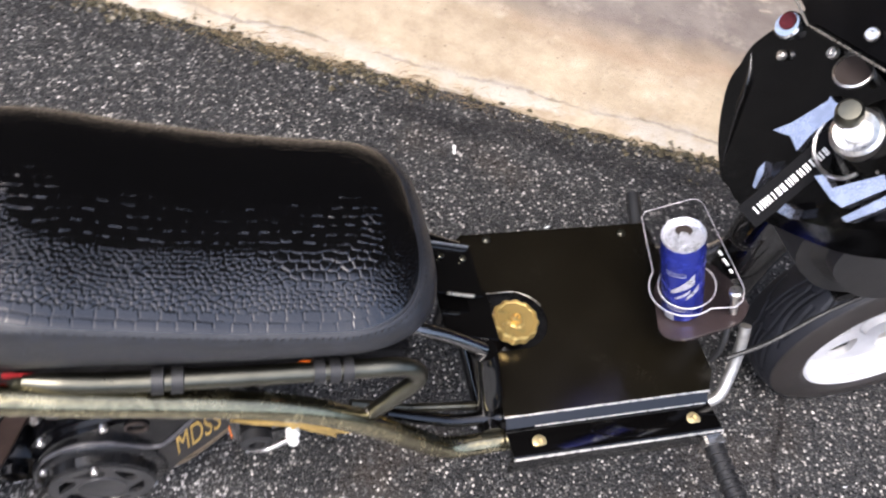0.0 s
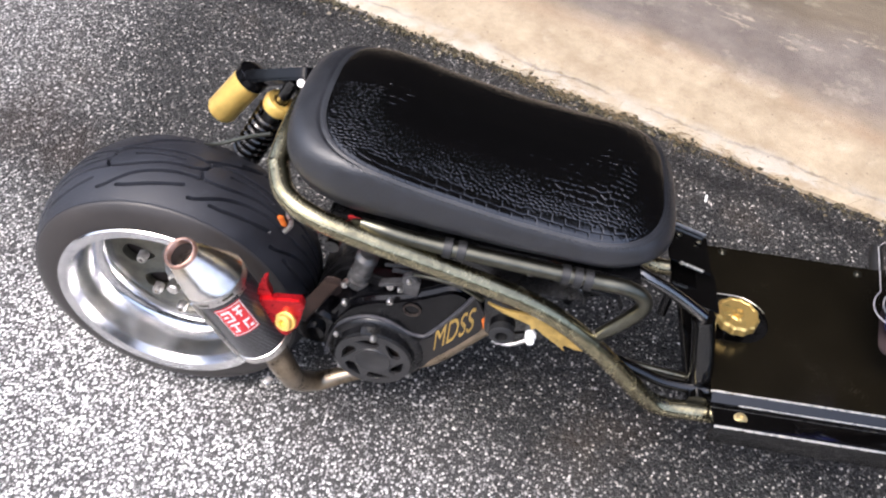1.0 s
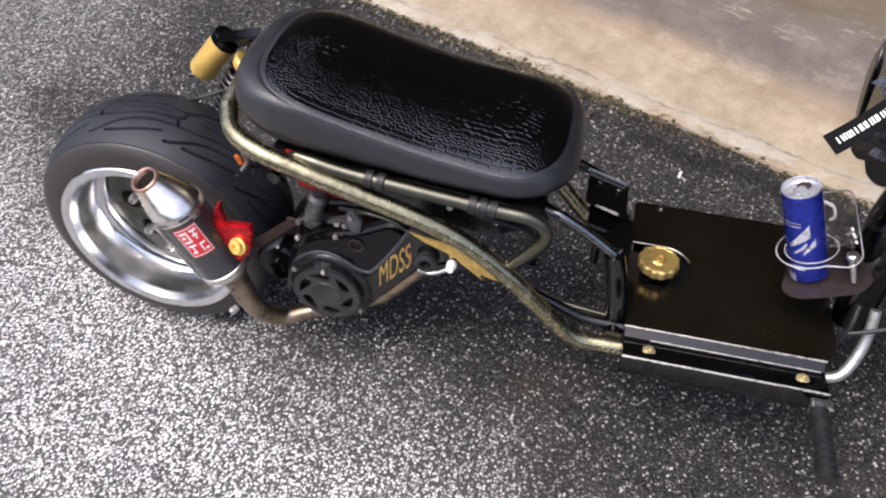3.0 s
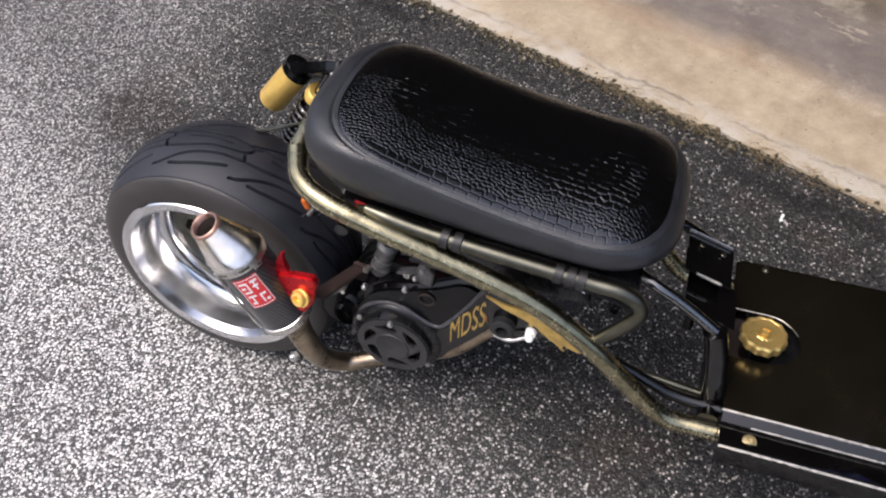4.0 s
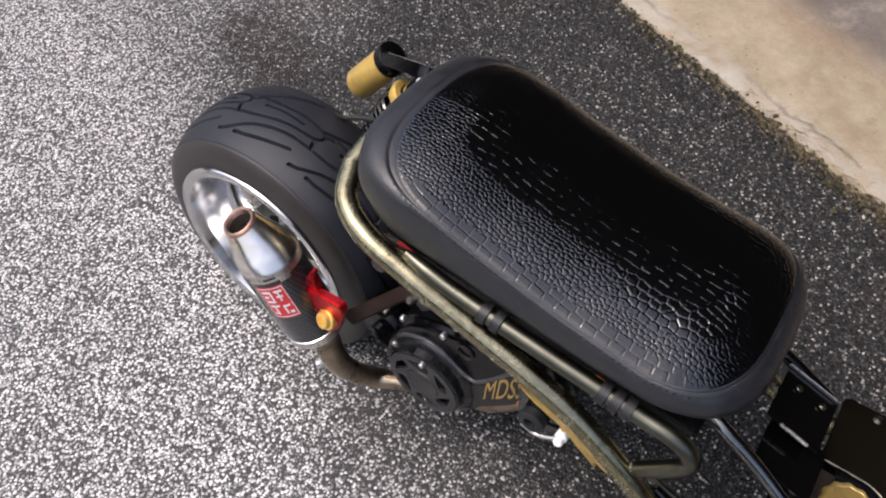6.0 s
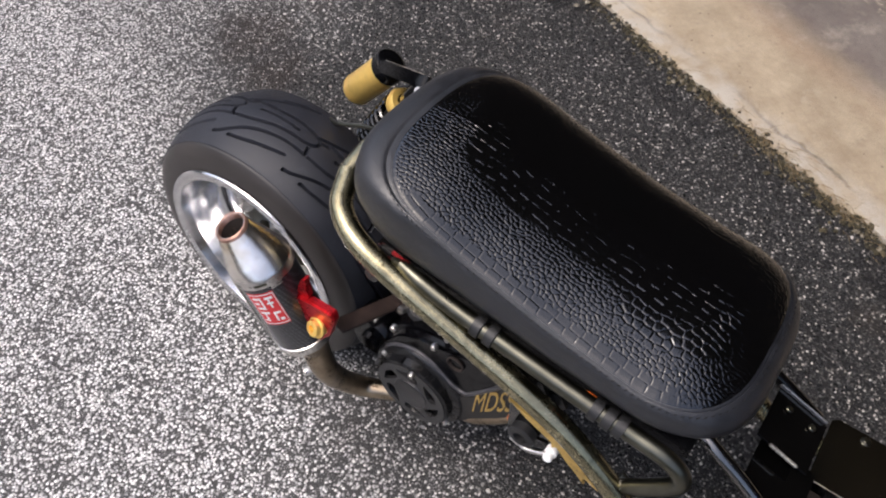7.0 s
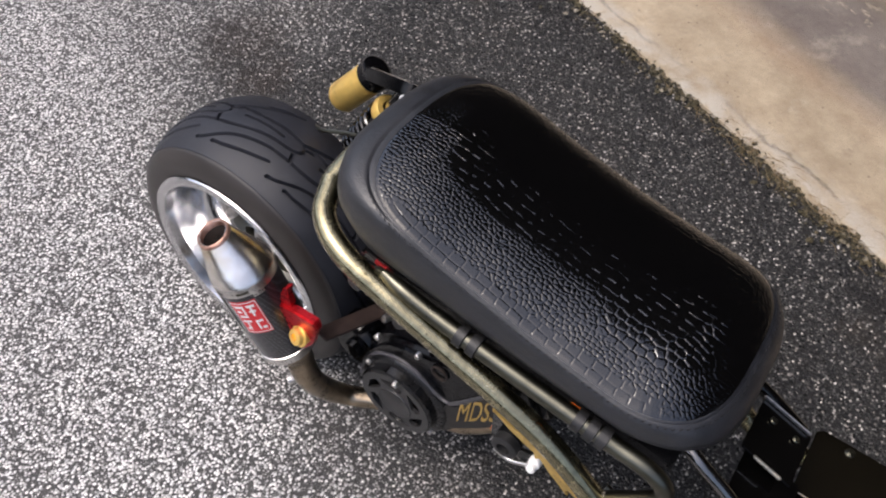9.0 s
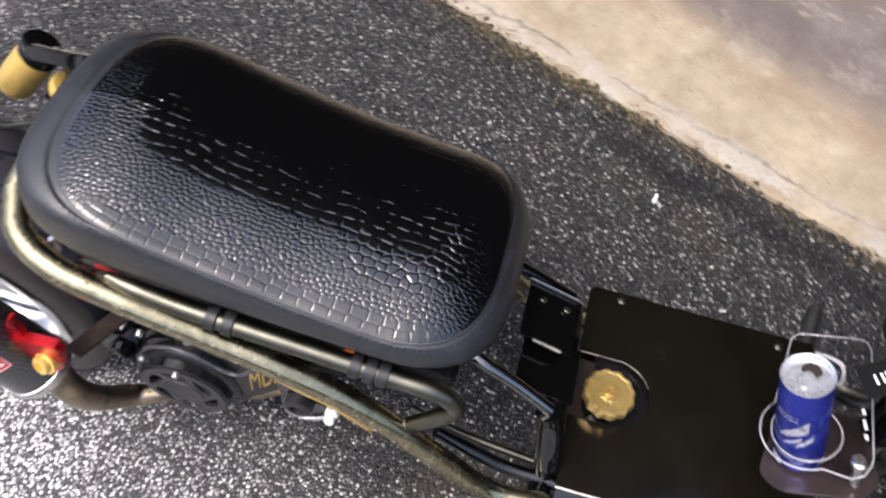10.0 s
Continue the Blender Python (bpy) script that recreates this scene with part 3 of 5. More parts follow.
def tyre_mesh(name, radius, rim, half, pitches=10, fine=180, wide=210, deep_cut=0.0068):
    """Tyre stretched over a wide rim, round the y axis: bead, smooth wall leaning inwards, a ridge at the shoulder, round tread with curved grooves cut in."""
    crown, h, deep = 0.195 * half, half * 0.80, radius - rim
    wall = [(-half * 0.86, rim - 0.008), (-half * 0.945, rim + 0.001), (-half * 0.968, rim + 0.004), (-half * 0.965, rim + 0.16 * deep), (-half * 0.942, rim + 0.36 * deep), (-half * 0.900, rim + 0.54 * deep),
            (-half * 0.862, radius - crown * 1.30), (-half * 0.842, radius - crown * 1.15), (-half * 0.828, radius - crown * 1.11), (-half * 0.822, radius - crown * 1.03)]
    tread = [(v, radius - crown * (abs(v) / h) ** 2.1) for v in np.linspace(-h, h, wide)]
    prof = wall + tread + [(-v, r) for v, r in wall[::-1]]
    m, length = len(prof), 2 * math.pi / pitches * radius
    vs, rs = np.array(prof).T
    X, Y = np.meshgrid(np.linspace(0, length, fine, endpoint=False), vs, indexing="ij")
    grooves = [[(0, -.25), (.25, -.22), (.6, -.08), (.88, -.04), (.99, .04), (1.01, .14), (.94, .24), (.7, .30), (.35, .27), (0.05, .30)], [(.95, -.01), (1.0, -.25)], [(0, -.25), (-.3, -.27), (-.65, -.42), (-.95, -.68), (-1.05, -.72)],
               [(.25, .10), (.5, .13), (.75, .115)], [(1.0, .18), (1.2, .28), (1.35, .30)], [(.94, .24), (1.25, .48), (1.6, .78), (1.7, .84)], [(.18, -.71), (.32, -.70), (.62, -.60), (.85, -.50)],
               [(.30, .62), (.55, .80)]]
    near = np.full(X.shape, 1.0)
    for shape in grooves:
        pts = np.array([tuple(p)[:2] for p in curve_points([(a, b, 0) for a, b in shape], 6)]) * (length, h)
        thin = 0.0 if len(shape) > 3 or shape[0][1] < 0.05 else 0.0006
        for shift in (-2, -1, 0, 1, 2):
            for p0, p1 in zip(pts + (shift * length, 0), pts[1:] + (shift * length, 0)):
                d = p1 - p0
                t = np.clip(((X - p0[0]) * d[0] + (Y - p0[1]) * d[1]) / (d @ d), 0, 1)
                near = np.minimum(near, thin + np.hypot(X - p0[0] - t * d[0], Y - p0[1] - t * d[1]))
    cut = np.clip((0.0031 - near) / 0.0010, 0, 1)
    cut = cut * cut * (3 - 2 * cut) * deep_cut * (np.abs(Y) < h)
    n = fine * pitches
    A = np.linspace(2 * math.pi, 0, n, endpoint=False)[:, None]
    Rr = rs[None] - np.tile(cut, (pitches, 1))
    verts = np.stack([Rr * np.cos(A), np.repeat(vs[None], n, 0), Rr * np.sin(A)], -1).reshape(-1, 3)
    idx = np.arange(n * m).reshape(n, m)
    nxt = np.roll(idx, -1, 0)
    faces = np.stack([idx[:, :-1], idx[:, 1:], nxt[:, 1:], nxt[:, :-1]], -1).reshape(-1, 4)
    me = bpy.data.meshes.new(name)
    me.from_pydata(verts.tolist(), [], faces.tolist())
    on_wall = np.tile((np.arange(m - 1) < 8) | (np.arange(m - 1) >= m - 9), n).astype(np.int32)
    me.polygons.foreach_set("material_index", on_wall)
    return me


def rear_wheel():
    y = Vector((0, 1, 0))
    rim = lathe([(-0.080, 0.150), (-0.095, 0.155), (-0.0965, 0.1580), (-0.0970, 0.1705), (-0.0945, 0.1722), (-0.088, 0.1640), (-0.086, 0.1595), (-0.076, 0.1580), (-0.05, 0.155), (-0.022, 0.151), (-0.016, 0.1455), (-0.013, 0.135), (-0.006, 0.131),
                 (0.02, 0.130), (0.045, 0.131), (0.08, 0.150), (0.0905, 0.1655), (0.085, 0.168), (0.05, 0.145), (0.0, 0.147), (-0.05, 0.160), (-0.08, 0.165)], AXLE, y, 144)
    wheel = part("rear_wheel", rim, POLISHED, scooter, "deep-dished polished aluminium rear wheel")
    t = part("tyre", tyre_mesh("tyre", 0.234, 0.169, 0.096), [RUBBER, SIDEWALL], wheel, "wide low-profile grooved black tyre")
    t.location = AXLE
    part("hub", lathe([(-0.030, 0), (-0.030, 0.018), (-0.022, 0.026), (0.004, 0.040), (0.012, 0.047), (0.03, 0.047), (0.03, 0)], AXLE, y, 32), ALLOY, wheel)
    centre = (AXLE.x, AXLE.z)
    petals = [polar(centre, [(0.052, 0.0), (0.078, -0.21), (0.105, -0.24), (0.118, 0.0), (0.105, 0.24), (0.078, 0.21)], k * math.pi / 4, 0.012) for k in range(8)]
    part("wheel_centre", pierced(ring_points(centre, 0.1315, 64), petals, 0.008, 0.024), PLATE, wheel, "cast wheel centre with petal-shaped holes", smooth=30)
    part("brake_disc", lathe([(0.030, 0.0), (0.030, 0.128), (0.034, 0.128), (0.034, 0.0)], AXLE, y, 48), HOLE, wheel, "dark slotted brake disc")
    part("axle_nut", lathe([(-0.06, 0), (-0.06, 0.009), (-0.058, 0.011), (-0.04, 0.011), (-0.038, 0.016), (-0.034, 0.016)], AXLE, y, 6), STEEL, wheel)
    part("caliper", block(AXLE + Vector((0.045, -0.028, 0.052)), (0.055, 0.035, 0.032), 0.008, (0, -40, 0)), ALLOY, wheel)
    for dx, dz in ((-0.045, 0.055), (-0.034, -0.02), (0.0, -0.06)):
        hex_bolt(AXLE + Vector((dx, -0.036, dz)), -y, 0.0085, 0.016, STEEL, wheel, "wheel_bolt")


def muffler():
    tip, collar, foot = Vector((0.112, -0.197, 0.488)), Vector((0.147, -0.190, 0.442)), Vector((0.197, -0.1735, 0.301))
    axis = (collar - foot).normalized()
    can = part("muffler", tube([foot, foot.lerp(collar, 0.5), collar], 0.0412, 40, 4, flat=1.0), CARBON, scooter, "carbon-fibre exhaust can with a bare steel cone")
    out = (tip - collar).normalized()
    toward = Vector((0.25, -0.45, 0.75))
    toward = (toward - out * toward.dot(out)).normalized()
    mouth = (out + toward * 0.42).normalized()

    def loft(rows):
        """Rings from the can's end to the slanted mouth: (share of the way, radius)."""
        bm, rings = bmesh.new(), []
        for k, r in rows:
            way = axis.lerp(mouth, min(max(k, 0), 1)).normalized()
            side = (Vector((1, 0, 0)) - way * way.x).normalized()
            up = way.cross(side)
            rings.append([bm.verts.new(collar.lerp(tip, k) + r * (math.cos(a) * side + math.sin(a) * up)) for a in np.linspace(0, 2 * math.pi, 56, endpoint=False).tolist()])
        for a, b in zip(rings, rings[1:]):
            for j in range(56):
                bm.faces.new((a[j], a[(j + 1) % 56], b[(j + 1) % 56], b[j]))
        return bm

    part("cone", loft([(-0.04, 0.0410), (-0.02, 0.0428), (0.05, 0.0423), (0.3, 0.0368), (0.6, 0.0298), (0.92, 0.0224), (1.0, 0.0204), (1.0, 0.0188), (0.6, 0.0184)]), CONE, can, "heat-tinted brushed steel end cone")
    part("outlet", loft([(0.55, 0.0001), (0.56, 0.0184), (0.96, 0.0186)]), HOLE, can)
    part("tip_ring", loft([(0.93, 0.0226), (0.97, 0.0224), (1.01, 0.0216), (1.02, 0.0204), (0.99, 0.0184), (0.88, 0.0182)]), REDDENED, can, "heat-browned rolled tip")
    part("clamp_band", lathe([(-0.014, 0.0413), (-0.014, 0.0428), (0.000, 0.0428), (0.002, 0.0413)], collar, axis, 48), STEEL, can, "riveted steel band")
    part("lower_band", lathe([(-0.014, 0.028), (-0.006, 0.0412), (-0.004, 0.0428), (0.008, 0.0428), (0.009, 0.0411)], foot, axis, 48), STEEL, can, "riveted steel band")
    part("neck", lathe([(-0.050, 0.019), (-0.034, 0.021), (-0.008, 0.036), (0.0, 0.039)], foot, axis, 32), PIPE, can)
    # red label, wrapped round the near side of the can
    right = axis.cross(Vector((-0.15, -0.85, 0.5))).normalized()
    near = right.cross(axis).normalized()
    if near.y > 0:
        near, right = -near, -right
    centre = foot.lerp(collar, 0.64)

    def patch(u0, u1, v0, v1, r, steps=8, turn=0.36, spread=1.0):
        bm = bmesh.new()
        rows = [[bm.verts.new(centre + axis * v + (near * math.cos(a * spread + turn) + right * math.sin(a * spread + turn)) * r) for v in (v0, v1)] for a in np.linspace(u0, u1, steps)]
        for a, b in zip(rows, rows[1:]):
            bm.faces.new((a[0], b[0], b[1], a[1]))
        return bm
    label = part("label", patch(-0.72, 0.44, -0.030, 0.032, 0.0417, 8, 0.59, 0.78), REDLABEL, can, "red label with a white border and block marks")
    border = bmesh.new()
    frame_bars = ((-0.70, 0.42, 0.0285, 0.0300), (-0.70, 0.42, -0.0280, -0.0265), (-0.70, -0.67, -0.028, 0.030), (0.39, 0.42, -0.028, 0.030))
    marks = ((-0.56, -0.18, 0.020, 0.0245), (-0.26, -0.18, 0.006, 0.020), (-0.56, -0.36, 0.011, 0.0155), (-0.56, -0.18, 0.002, 0.006), (-0.04, 0.30, 0.020, 0.0245), (0.06, 0.14, 0.004, 0.020), (-0.04, 0.24, 0.011, 0.0145),
             (-0.56, -0.16, -0.007, -0.003), (-0.42, -0.34, -0.022, -0.007), (-0.56, -0.44, -0.0215, -0.0175), (-0.02, 0.28, -0.0085, -0.0045), (-0.02, 0.06, -0.022, -0.0085), (0.14, 0.30, -0.022, -0.017))
    for a, b, c, d in frame_bars + marks:
        piece = patch(a, b, c, d, 0.0421, 6, 0.59, 0.78)
        me = bpy.data.meshes.new("mark")
        piece.to_mesh(me), piece.free()
        border.from_mesh(me)
        bpy.data.meshes.remove(me)
    part("label_marks", border, WHITE, label)
    # slotted hanger strip along the side of the can, and a rivet strip on the band
    lay = lambda a, v, r: centre + axis * v + (near * math.cos(a) + right * math.sin(a)) * r
    part("hanger_rail", tube([lay(-0.72, 0.042, 0.0436), lay(-0.72, -0.03, 0.0442), lay(-0.70, -0.088, 0.0436)], 0.0024, 8, 3), STEEL, can, "bright steel rail along the can")
    strip = patch(-1.02, -0.84, -0.045, 0.036, 0.0429, 4)
    part("hanger_strip", strip, STEEL, can, "slotted steel hanger strip")
    for v in (0.021, -0.030):
        part("strip_slot", patch(-0.98, -0.88, v - 0.012, v + 0.012, 0.0433, 4), HOLE, can)
    for a in (-0.5, 0.35):
        tongue = patch(a - 0.20, a + 0.20, 0.0442, 0.0482, 0.0432, 5)
        part("band_slot", tongue, GUNMETAL, can)
    # red bracket and its gold bolt
    part("band_tail", patch(0.62, 0.98, 0.036, 0.0525, 0.0444, 6), STEEL, can, "loose tail of the steel band")
    bolt = Vector((0.2414, -0.1890, 0.371))
    outline = round_outline([(0.199, 0.404), (0.230, 0.411), (0.264, 0.414), (0.268, 0.402), (0.256, 0.357), (0.238, 0.330), (0.228, 0.334), (0.212, 0.368), (0.199, 0.394)], 0.004)
    bracket = part("bracket", slab(outline, "y", -0.187, -0.174, 0.002), RED, can, "red anodised exhaust bracket")
    hook = slab(round_outline([(0.199, 0.396), (0.203, 0.420), (0.211, 0.442), (0.219, 0.448), (0.217, 0.432), (0.222, 0.410), (0.212, 0.398)], 0.003), "y", -0.182, -0.172, 0.002)
    part("bracket_hook", hook, RED, can)
    part("gold_bolt", lathe([(-0.014, 0), (-0.014, 0.012), (0.0, 0.0125), (0.001, 0.0155), (0.004, 0.0155), (0.005, 0.0125), (0.011, 0.0115), (0.012, 0.008), (0.012, 0.0055), (0.006, 0.005), (0.006, 0)], bolt, (-0.25, -0.9, 0.35), 24), GOLD, bracket, "gold bolt and washer")
    # pipe
    pipe = tube([foot - axis * 0.03, (0.222, -0.168, 0.222), (0.228, -0.145, 0.16), (0.252, -0.112, 0.114), (0.30, -0.092, 0.120), (0.37, -0.070, 0.136), (0.44, -0.080, 0.188), (0.495, -0.076, 0.252), (0.53, -0.070, 0.290)],
                [0.0205, 0.0195, 0.018, 0.0165, 0.015, 0.014, 0.0135, 0.0135, 0.0135], 18, 8)
    part("exhaust_pipe", pipe, PIPE, scooter, "heat-browned exhaust pipe under the engine")
    hex_bolt((0.193, -0.165, 0.18), (-0.4, -0.9, 0), 0.007, 0.014, STEEL, scooter, "clamp_bolt")


def engine():
    face = -0.098
    outline = round_outline([(0.287, 0.158), (0.266, 0.205), (0.268, 0.262), (0.300, 0.312), (0.335, 0.333), (0.40, 0.352), (0.468, 0.392), (0.512, 0.362), (0.512, 0.288), (0.452, 0.222), (0.418, 0.165), (0.375, 0.124), (0.32, 0.124)], 0.03, 6)
    shroud = part("engine_shroud", slab(outline, "y", face, 0.0, 0.012, segments=3), SHROUD, scooter, "black engine cooling shroud with gold lettering")
    fan_at = Vector((0.349, face, 0.211))
    out = Vector((0, -1, 0))
    part("fan_housing", lathe([(-0.02, 0.082), (0.0, 0.080), (0.006, 0.075), (0.008, 0.066), (0.019, 0.064), (0.022, 0.060), (0.022, 0.050), (0.017, 0.048), (0.0, 0.048)], fan_at, out, 64), SATIN, shroud, "round ribbed fan housing")
    part("fan_well", lathe([(0.004, 0.0), (0.004, 0.049)], fan_at, out, 40), HOLE, shroud)
    middle = (fan_at.x, fan_at.z)
    slots = [polar(middle, [(0.0325, 0.02), (0.0395, -0.14), (0.0480, -0.06), (0.0510, 0.28), (0.0505, 0.76), (0.0440, 0.66), (0.0360, 0.40)], k * math.pi / 3 + 0.4, 0.002) for k in range(6)]
    part("fan_grille", pierced(ring_points(middle, 0.0610, 56), slots, face - 0.023, face - 0.017), GRILLE, shroud, "flat fan grille with six swept slots", smooth=30)
    part("fan_boss", lathe([(0.020, 0.0300), (0.0235, 0.0292), (0.0245, 0.0280), (0.0235, 0.0265), (0.0235, 0.0)], fan_at, out, 40), GRILLE, shroud)
    for k in (1, 2, 4):
        a = 0.7 + k * 0.32
        part("rib", block(fan_at + out * 0.013 + Vector((math.cos(a) * 0.0655, 0, math.sin(a) * 0.0655)), (0.004, 0.016, 0.011), 0.001, (0, -math.degrees(a), 0)), SATIN, shroud)
    ridge = [(0.268, 0.185), (0.276, 0.22), (0.288, 0.255), (0.306, 0.277), (0.336, 0.292), (0.363, 0.290), (0.378, 0.282), (0.40, 0.268), (0.422, 0.263), (0.437, 0.276), (0.469, 0.326), (0.497, 0.378)]
    part("shroud_ridge", tube([(u, face + 0.0005, w) for u, w in ridge], 0.0045, 10, 4, flat=0.8), RIDGE, shroud, "worn raised edge of the shroud")
    panel = round_outline([(0.424, 0.258), (0.437, 0.268), (0.498, 0.374), (0.514, 0.340), (0.512, 0.300), (0.478, 0.252), (0.440, 0.206), (0.426, 0.180), (0.405, 0.17), (0.41, 0.23)], 0.006)
    part("arm_panel", slab(panel, "y", face - 0.0016, face + 0.004, 0.001), ARMPANEL, shroud, "dull brown-black lettered panel")
    for u, w in ((0.288, 0.245), (0.303, 0.325), (0.372, 0.343), (0.292, 0.162), (0.405, 0.165), (0.351, 0.272)):
        hex_bolt((u, face - (0.023 if w == 0.272 else 0.003), w), out, 0.0048, 0.008, STEEL, shroud, "shroud_bolt")
    part("shroud_port", lathe([(-0.002, 0.0), (-0.002, 0.012), (0.003, 0.014), (0.004, 0.012), (-0.001, 0.011)], (0.405, face, 0.325), out, 24), HOLE, shroud)
    # gold script on the arm
    text = bpy.data.curves.new("lettering", "FONT")
    text.body, text.size, text.extrude, text.shear, text.align_x, text.offset = "MDSS", 0.040, 0.0006, 0.35, "LEFT", 0.0
    ob = new("lettering_text", text)
    deps = bpy.context.evaluated_depsgraph_get()
    me = bpy.data.meshes.new_from_object(ob.evaluated_get(deps))
    bpy.data.objects.remove(ob)
    size = [max(v.co[k] for v in me.vertices) - min(v.co[k] for v in me.vertices) for k in (0, 1)]
    across, upward = Vector((0.061, 0, 0.072)) / size[0], Vector((-0.004, 0, 0.050)) / size[1]
    me.transform(Matrix(((across.x, upward.x, 0, 0.441), (0, 0, -1, face - 0.0022), (across.z, upward.z, 0, 0.232), (0, 0, 0, 1))))
    me.materials.clear()
    part("lettering", me, GOLDPAINT, shroud, "gold script lettering", smooth=0)
    # crankcase and the things round it
    part("crankcase", slab(round_outline([(0.235, 0.15), (0.225, 0.23), (0.27, 0.31), (0.36, 0.33), (0.46, 0.30), (0.47, 0.2), (0.40, 0.13), (0.29, 0.12)], 0.03), "y", -0.02, 0.10, 0.008), SATIN, scooter, "dark cast crankcase")
    part("cylinder_head", block((0.50, 0.0, 0.31), (0.09, 0.13, 0.10), 0.012, (0, -30, 0)), SATIN, scooter)
    for k in range(5):
        part("cooling_fin", block((0.455 + 0.009 * k, 0.01, 0.283 + 0.005 * k), (0.003, 0.12, 0.105), 0.0008, (0, -30, 0)), ALLOY, scooter)
    starter = lathe([(0.0, 0.0), (0.0, 0.019), (0.012, 0.019), (0.013, 0.0165), (0.022, 0.0165), (0.023, 0.018), (0.030, 0.018), (0.031, 0.0155), (0.050, 0.0155), (0.051, 0.0175), (0.058, 0.0175), (0.064, 0.012), (0.064, 0.0)], (0.313, -0.058, 0.322), (0.26, 0.05, 1), 28)
    part("starter_motor", starter, CASTDARK, scooter, "cast aluminium starter motor")
    part("starter_lug", block((0.352, -0.055, 0.338), (0.05, 0.03, 0.022), 0.006, (0, 10, 0)), SATIN, scooter)
    hex_bolt((0.30, -0.075, 0.338), (-0.2, -1, 0.3), 0.006, 0.012, STEEL, scooter, "case_bolt")
    hex_bolt((0.371, -0.075, 0.352), (-0.2, -1, 0.3), 0.007, 0.014, STEEL, scooter, "case_bolt")
    part("gearcase_cover", lathe([(-0.03, 0.045), (0.0, 0.043), (0.008, 0.036), (0.008, 0.016), (0.018, 0.014), (0.019, 0.0)], (0.252, -0.085, 0.235), out, 28), SHROUD, scooter)
    part("brace_bar", bar((0.247, -0.160, 0.341), (0.270, -0.050, 0.302), 0.026, 0.004, 0.001), BROWN, scooter, "rusty brown flat brace bar")
    part("brace_tab", slab(round_outline([(0.255, 0.275), (0.285, 0.278), (0.287, 0.315), (0.262, 0.318)], 0.006), "y", -0.056, -0.050, 0.001), BROWN, scooter)
    part("intake_elbow", tube([(0.285, -0.015, 0.382), (0.32, -0.02, 0.378), (0.36, -0.02, 0.370), (0.40, 0.0, 0.365)], 0.016, 16, 6), DARKRED, scooter, "red intake hose")
    part("carburettor", block((0.44, 0.02, 0.40), (0.06, 0.05, 0.06), 0.012, (0, -15, 0)), ALLOY, scooter)
    part("cable", tube([(0.36, -0.08, 0.395), (0.41, -0.09, 0.41), (0.46, -0.09, 0.40), (0.50, -0.06, 0.38)], 0.0028, 8, 6), GRIP, scooter)
    part("fuel_hose", tube([(0.37, -0.07, 0.375), (0.43, -0.085, 0.392), (0.48, -0.085, 0.40), (0.55, -0.06, 0.42)], 0.004, 8, 6), GRIP, scooter)
    part("head_bracket", slab(round_outline([(0.382, 0.352), (0.388, 0.384), (0.402, 0.392), (0.414, 0.376), (0.410, 0.344)], 0.004), "y", -0.092, -0.080, 0.002), CASTDARK, scooter, "grimy cast bracket over the shroud")
    part("bracket_web", bar((0.352, -0.078, 0.352), (0.392, -0.086, 0.372), 0.016, 0.006, 0.002), CASTDARK, scooter)
    part("oil_pipe", tube([(0.405, -0.088, 0.392), (0.43, -0.098, 0.402), (0.47, -0.100, 0.396), (0.508, -0.100, 0.372)], 0.0036, 10, 6), GUNMETAL, scooter, "thin dull metal pipe over the engine")
    part("breather_hose", tube([(0.392, -0.070, 0.398), (0.425, -0.075, 0.420), (0.475, -0.075, 0.425), (0.53, -0.06, 0.43)], 0.006, 10, 6), GRIP, scooter)
    for u, w in ((0.398, 0.382), (0.385, 0.361)):
        hex_bolt((u, -0.092, w), out, 0.0042, 0.006, STEEL, scooter, "bracket_bolt")
    part("swing_mount", lathe([(-0.008, 0.009), (-0.008, 0.017), (0.004, 0.018), (0.006, 0.015), (0.006, 0.009), (-0.008, 0.009)], (0.540, -0.158, 0.376), out, 24), GRIP, scooter, "rubber engine mount bush")
    part("mount_link", tube([(0.528, -0.160, 0.360), (0.552, -0.161, 0.358), (0.578, -0.158, 0.372)], 0.0034, 10, 5), STEEL, scooter)
    part("orange_cap", lathe([(-0.006, 0.0), (-0.006, 0.007), (0.006, 0.008), (0.008, 0.005), (0.008, 0.0)], (0.518, -0.140, 0.372), (0.3, -1, 0.3), 16), ORANGE, scooter)


def mirror(points):
    return [(x, -y, z) for x, y, z in points]


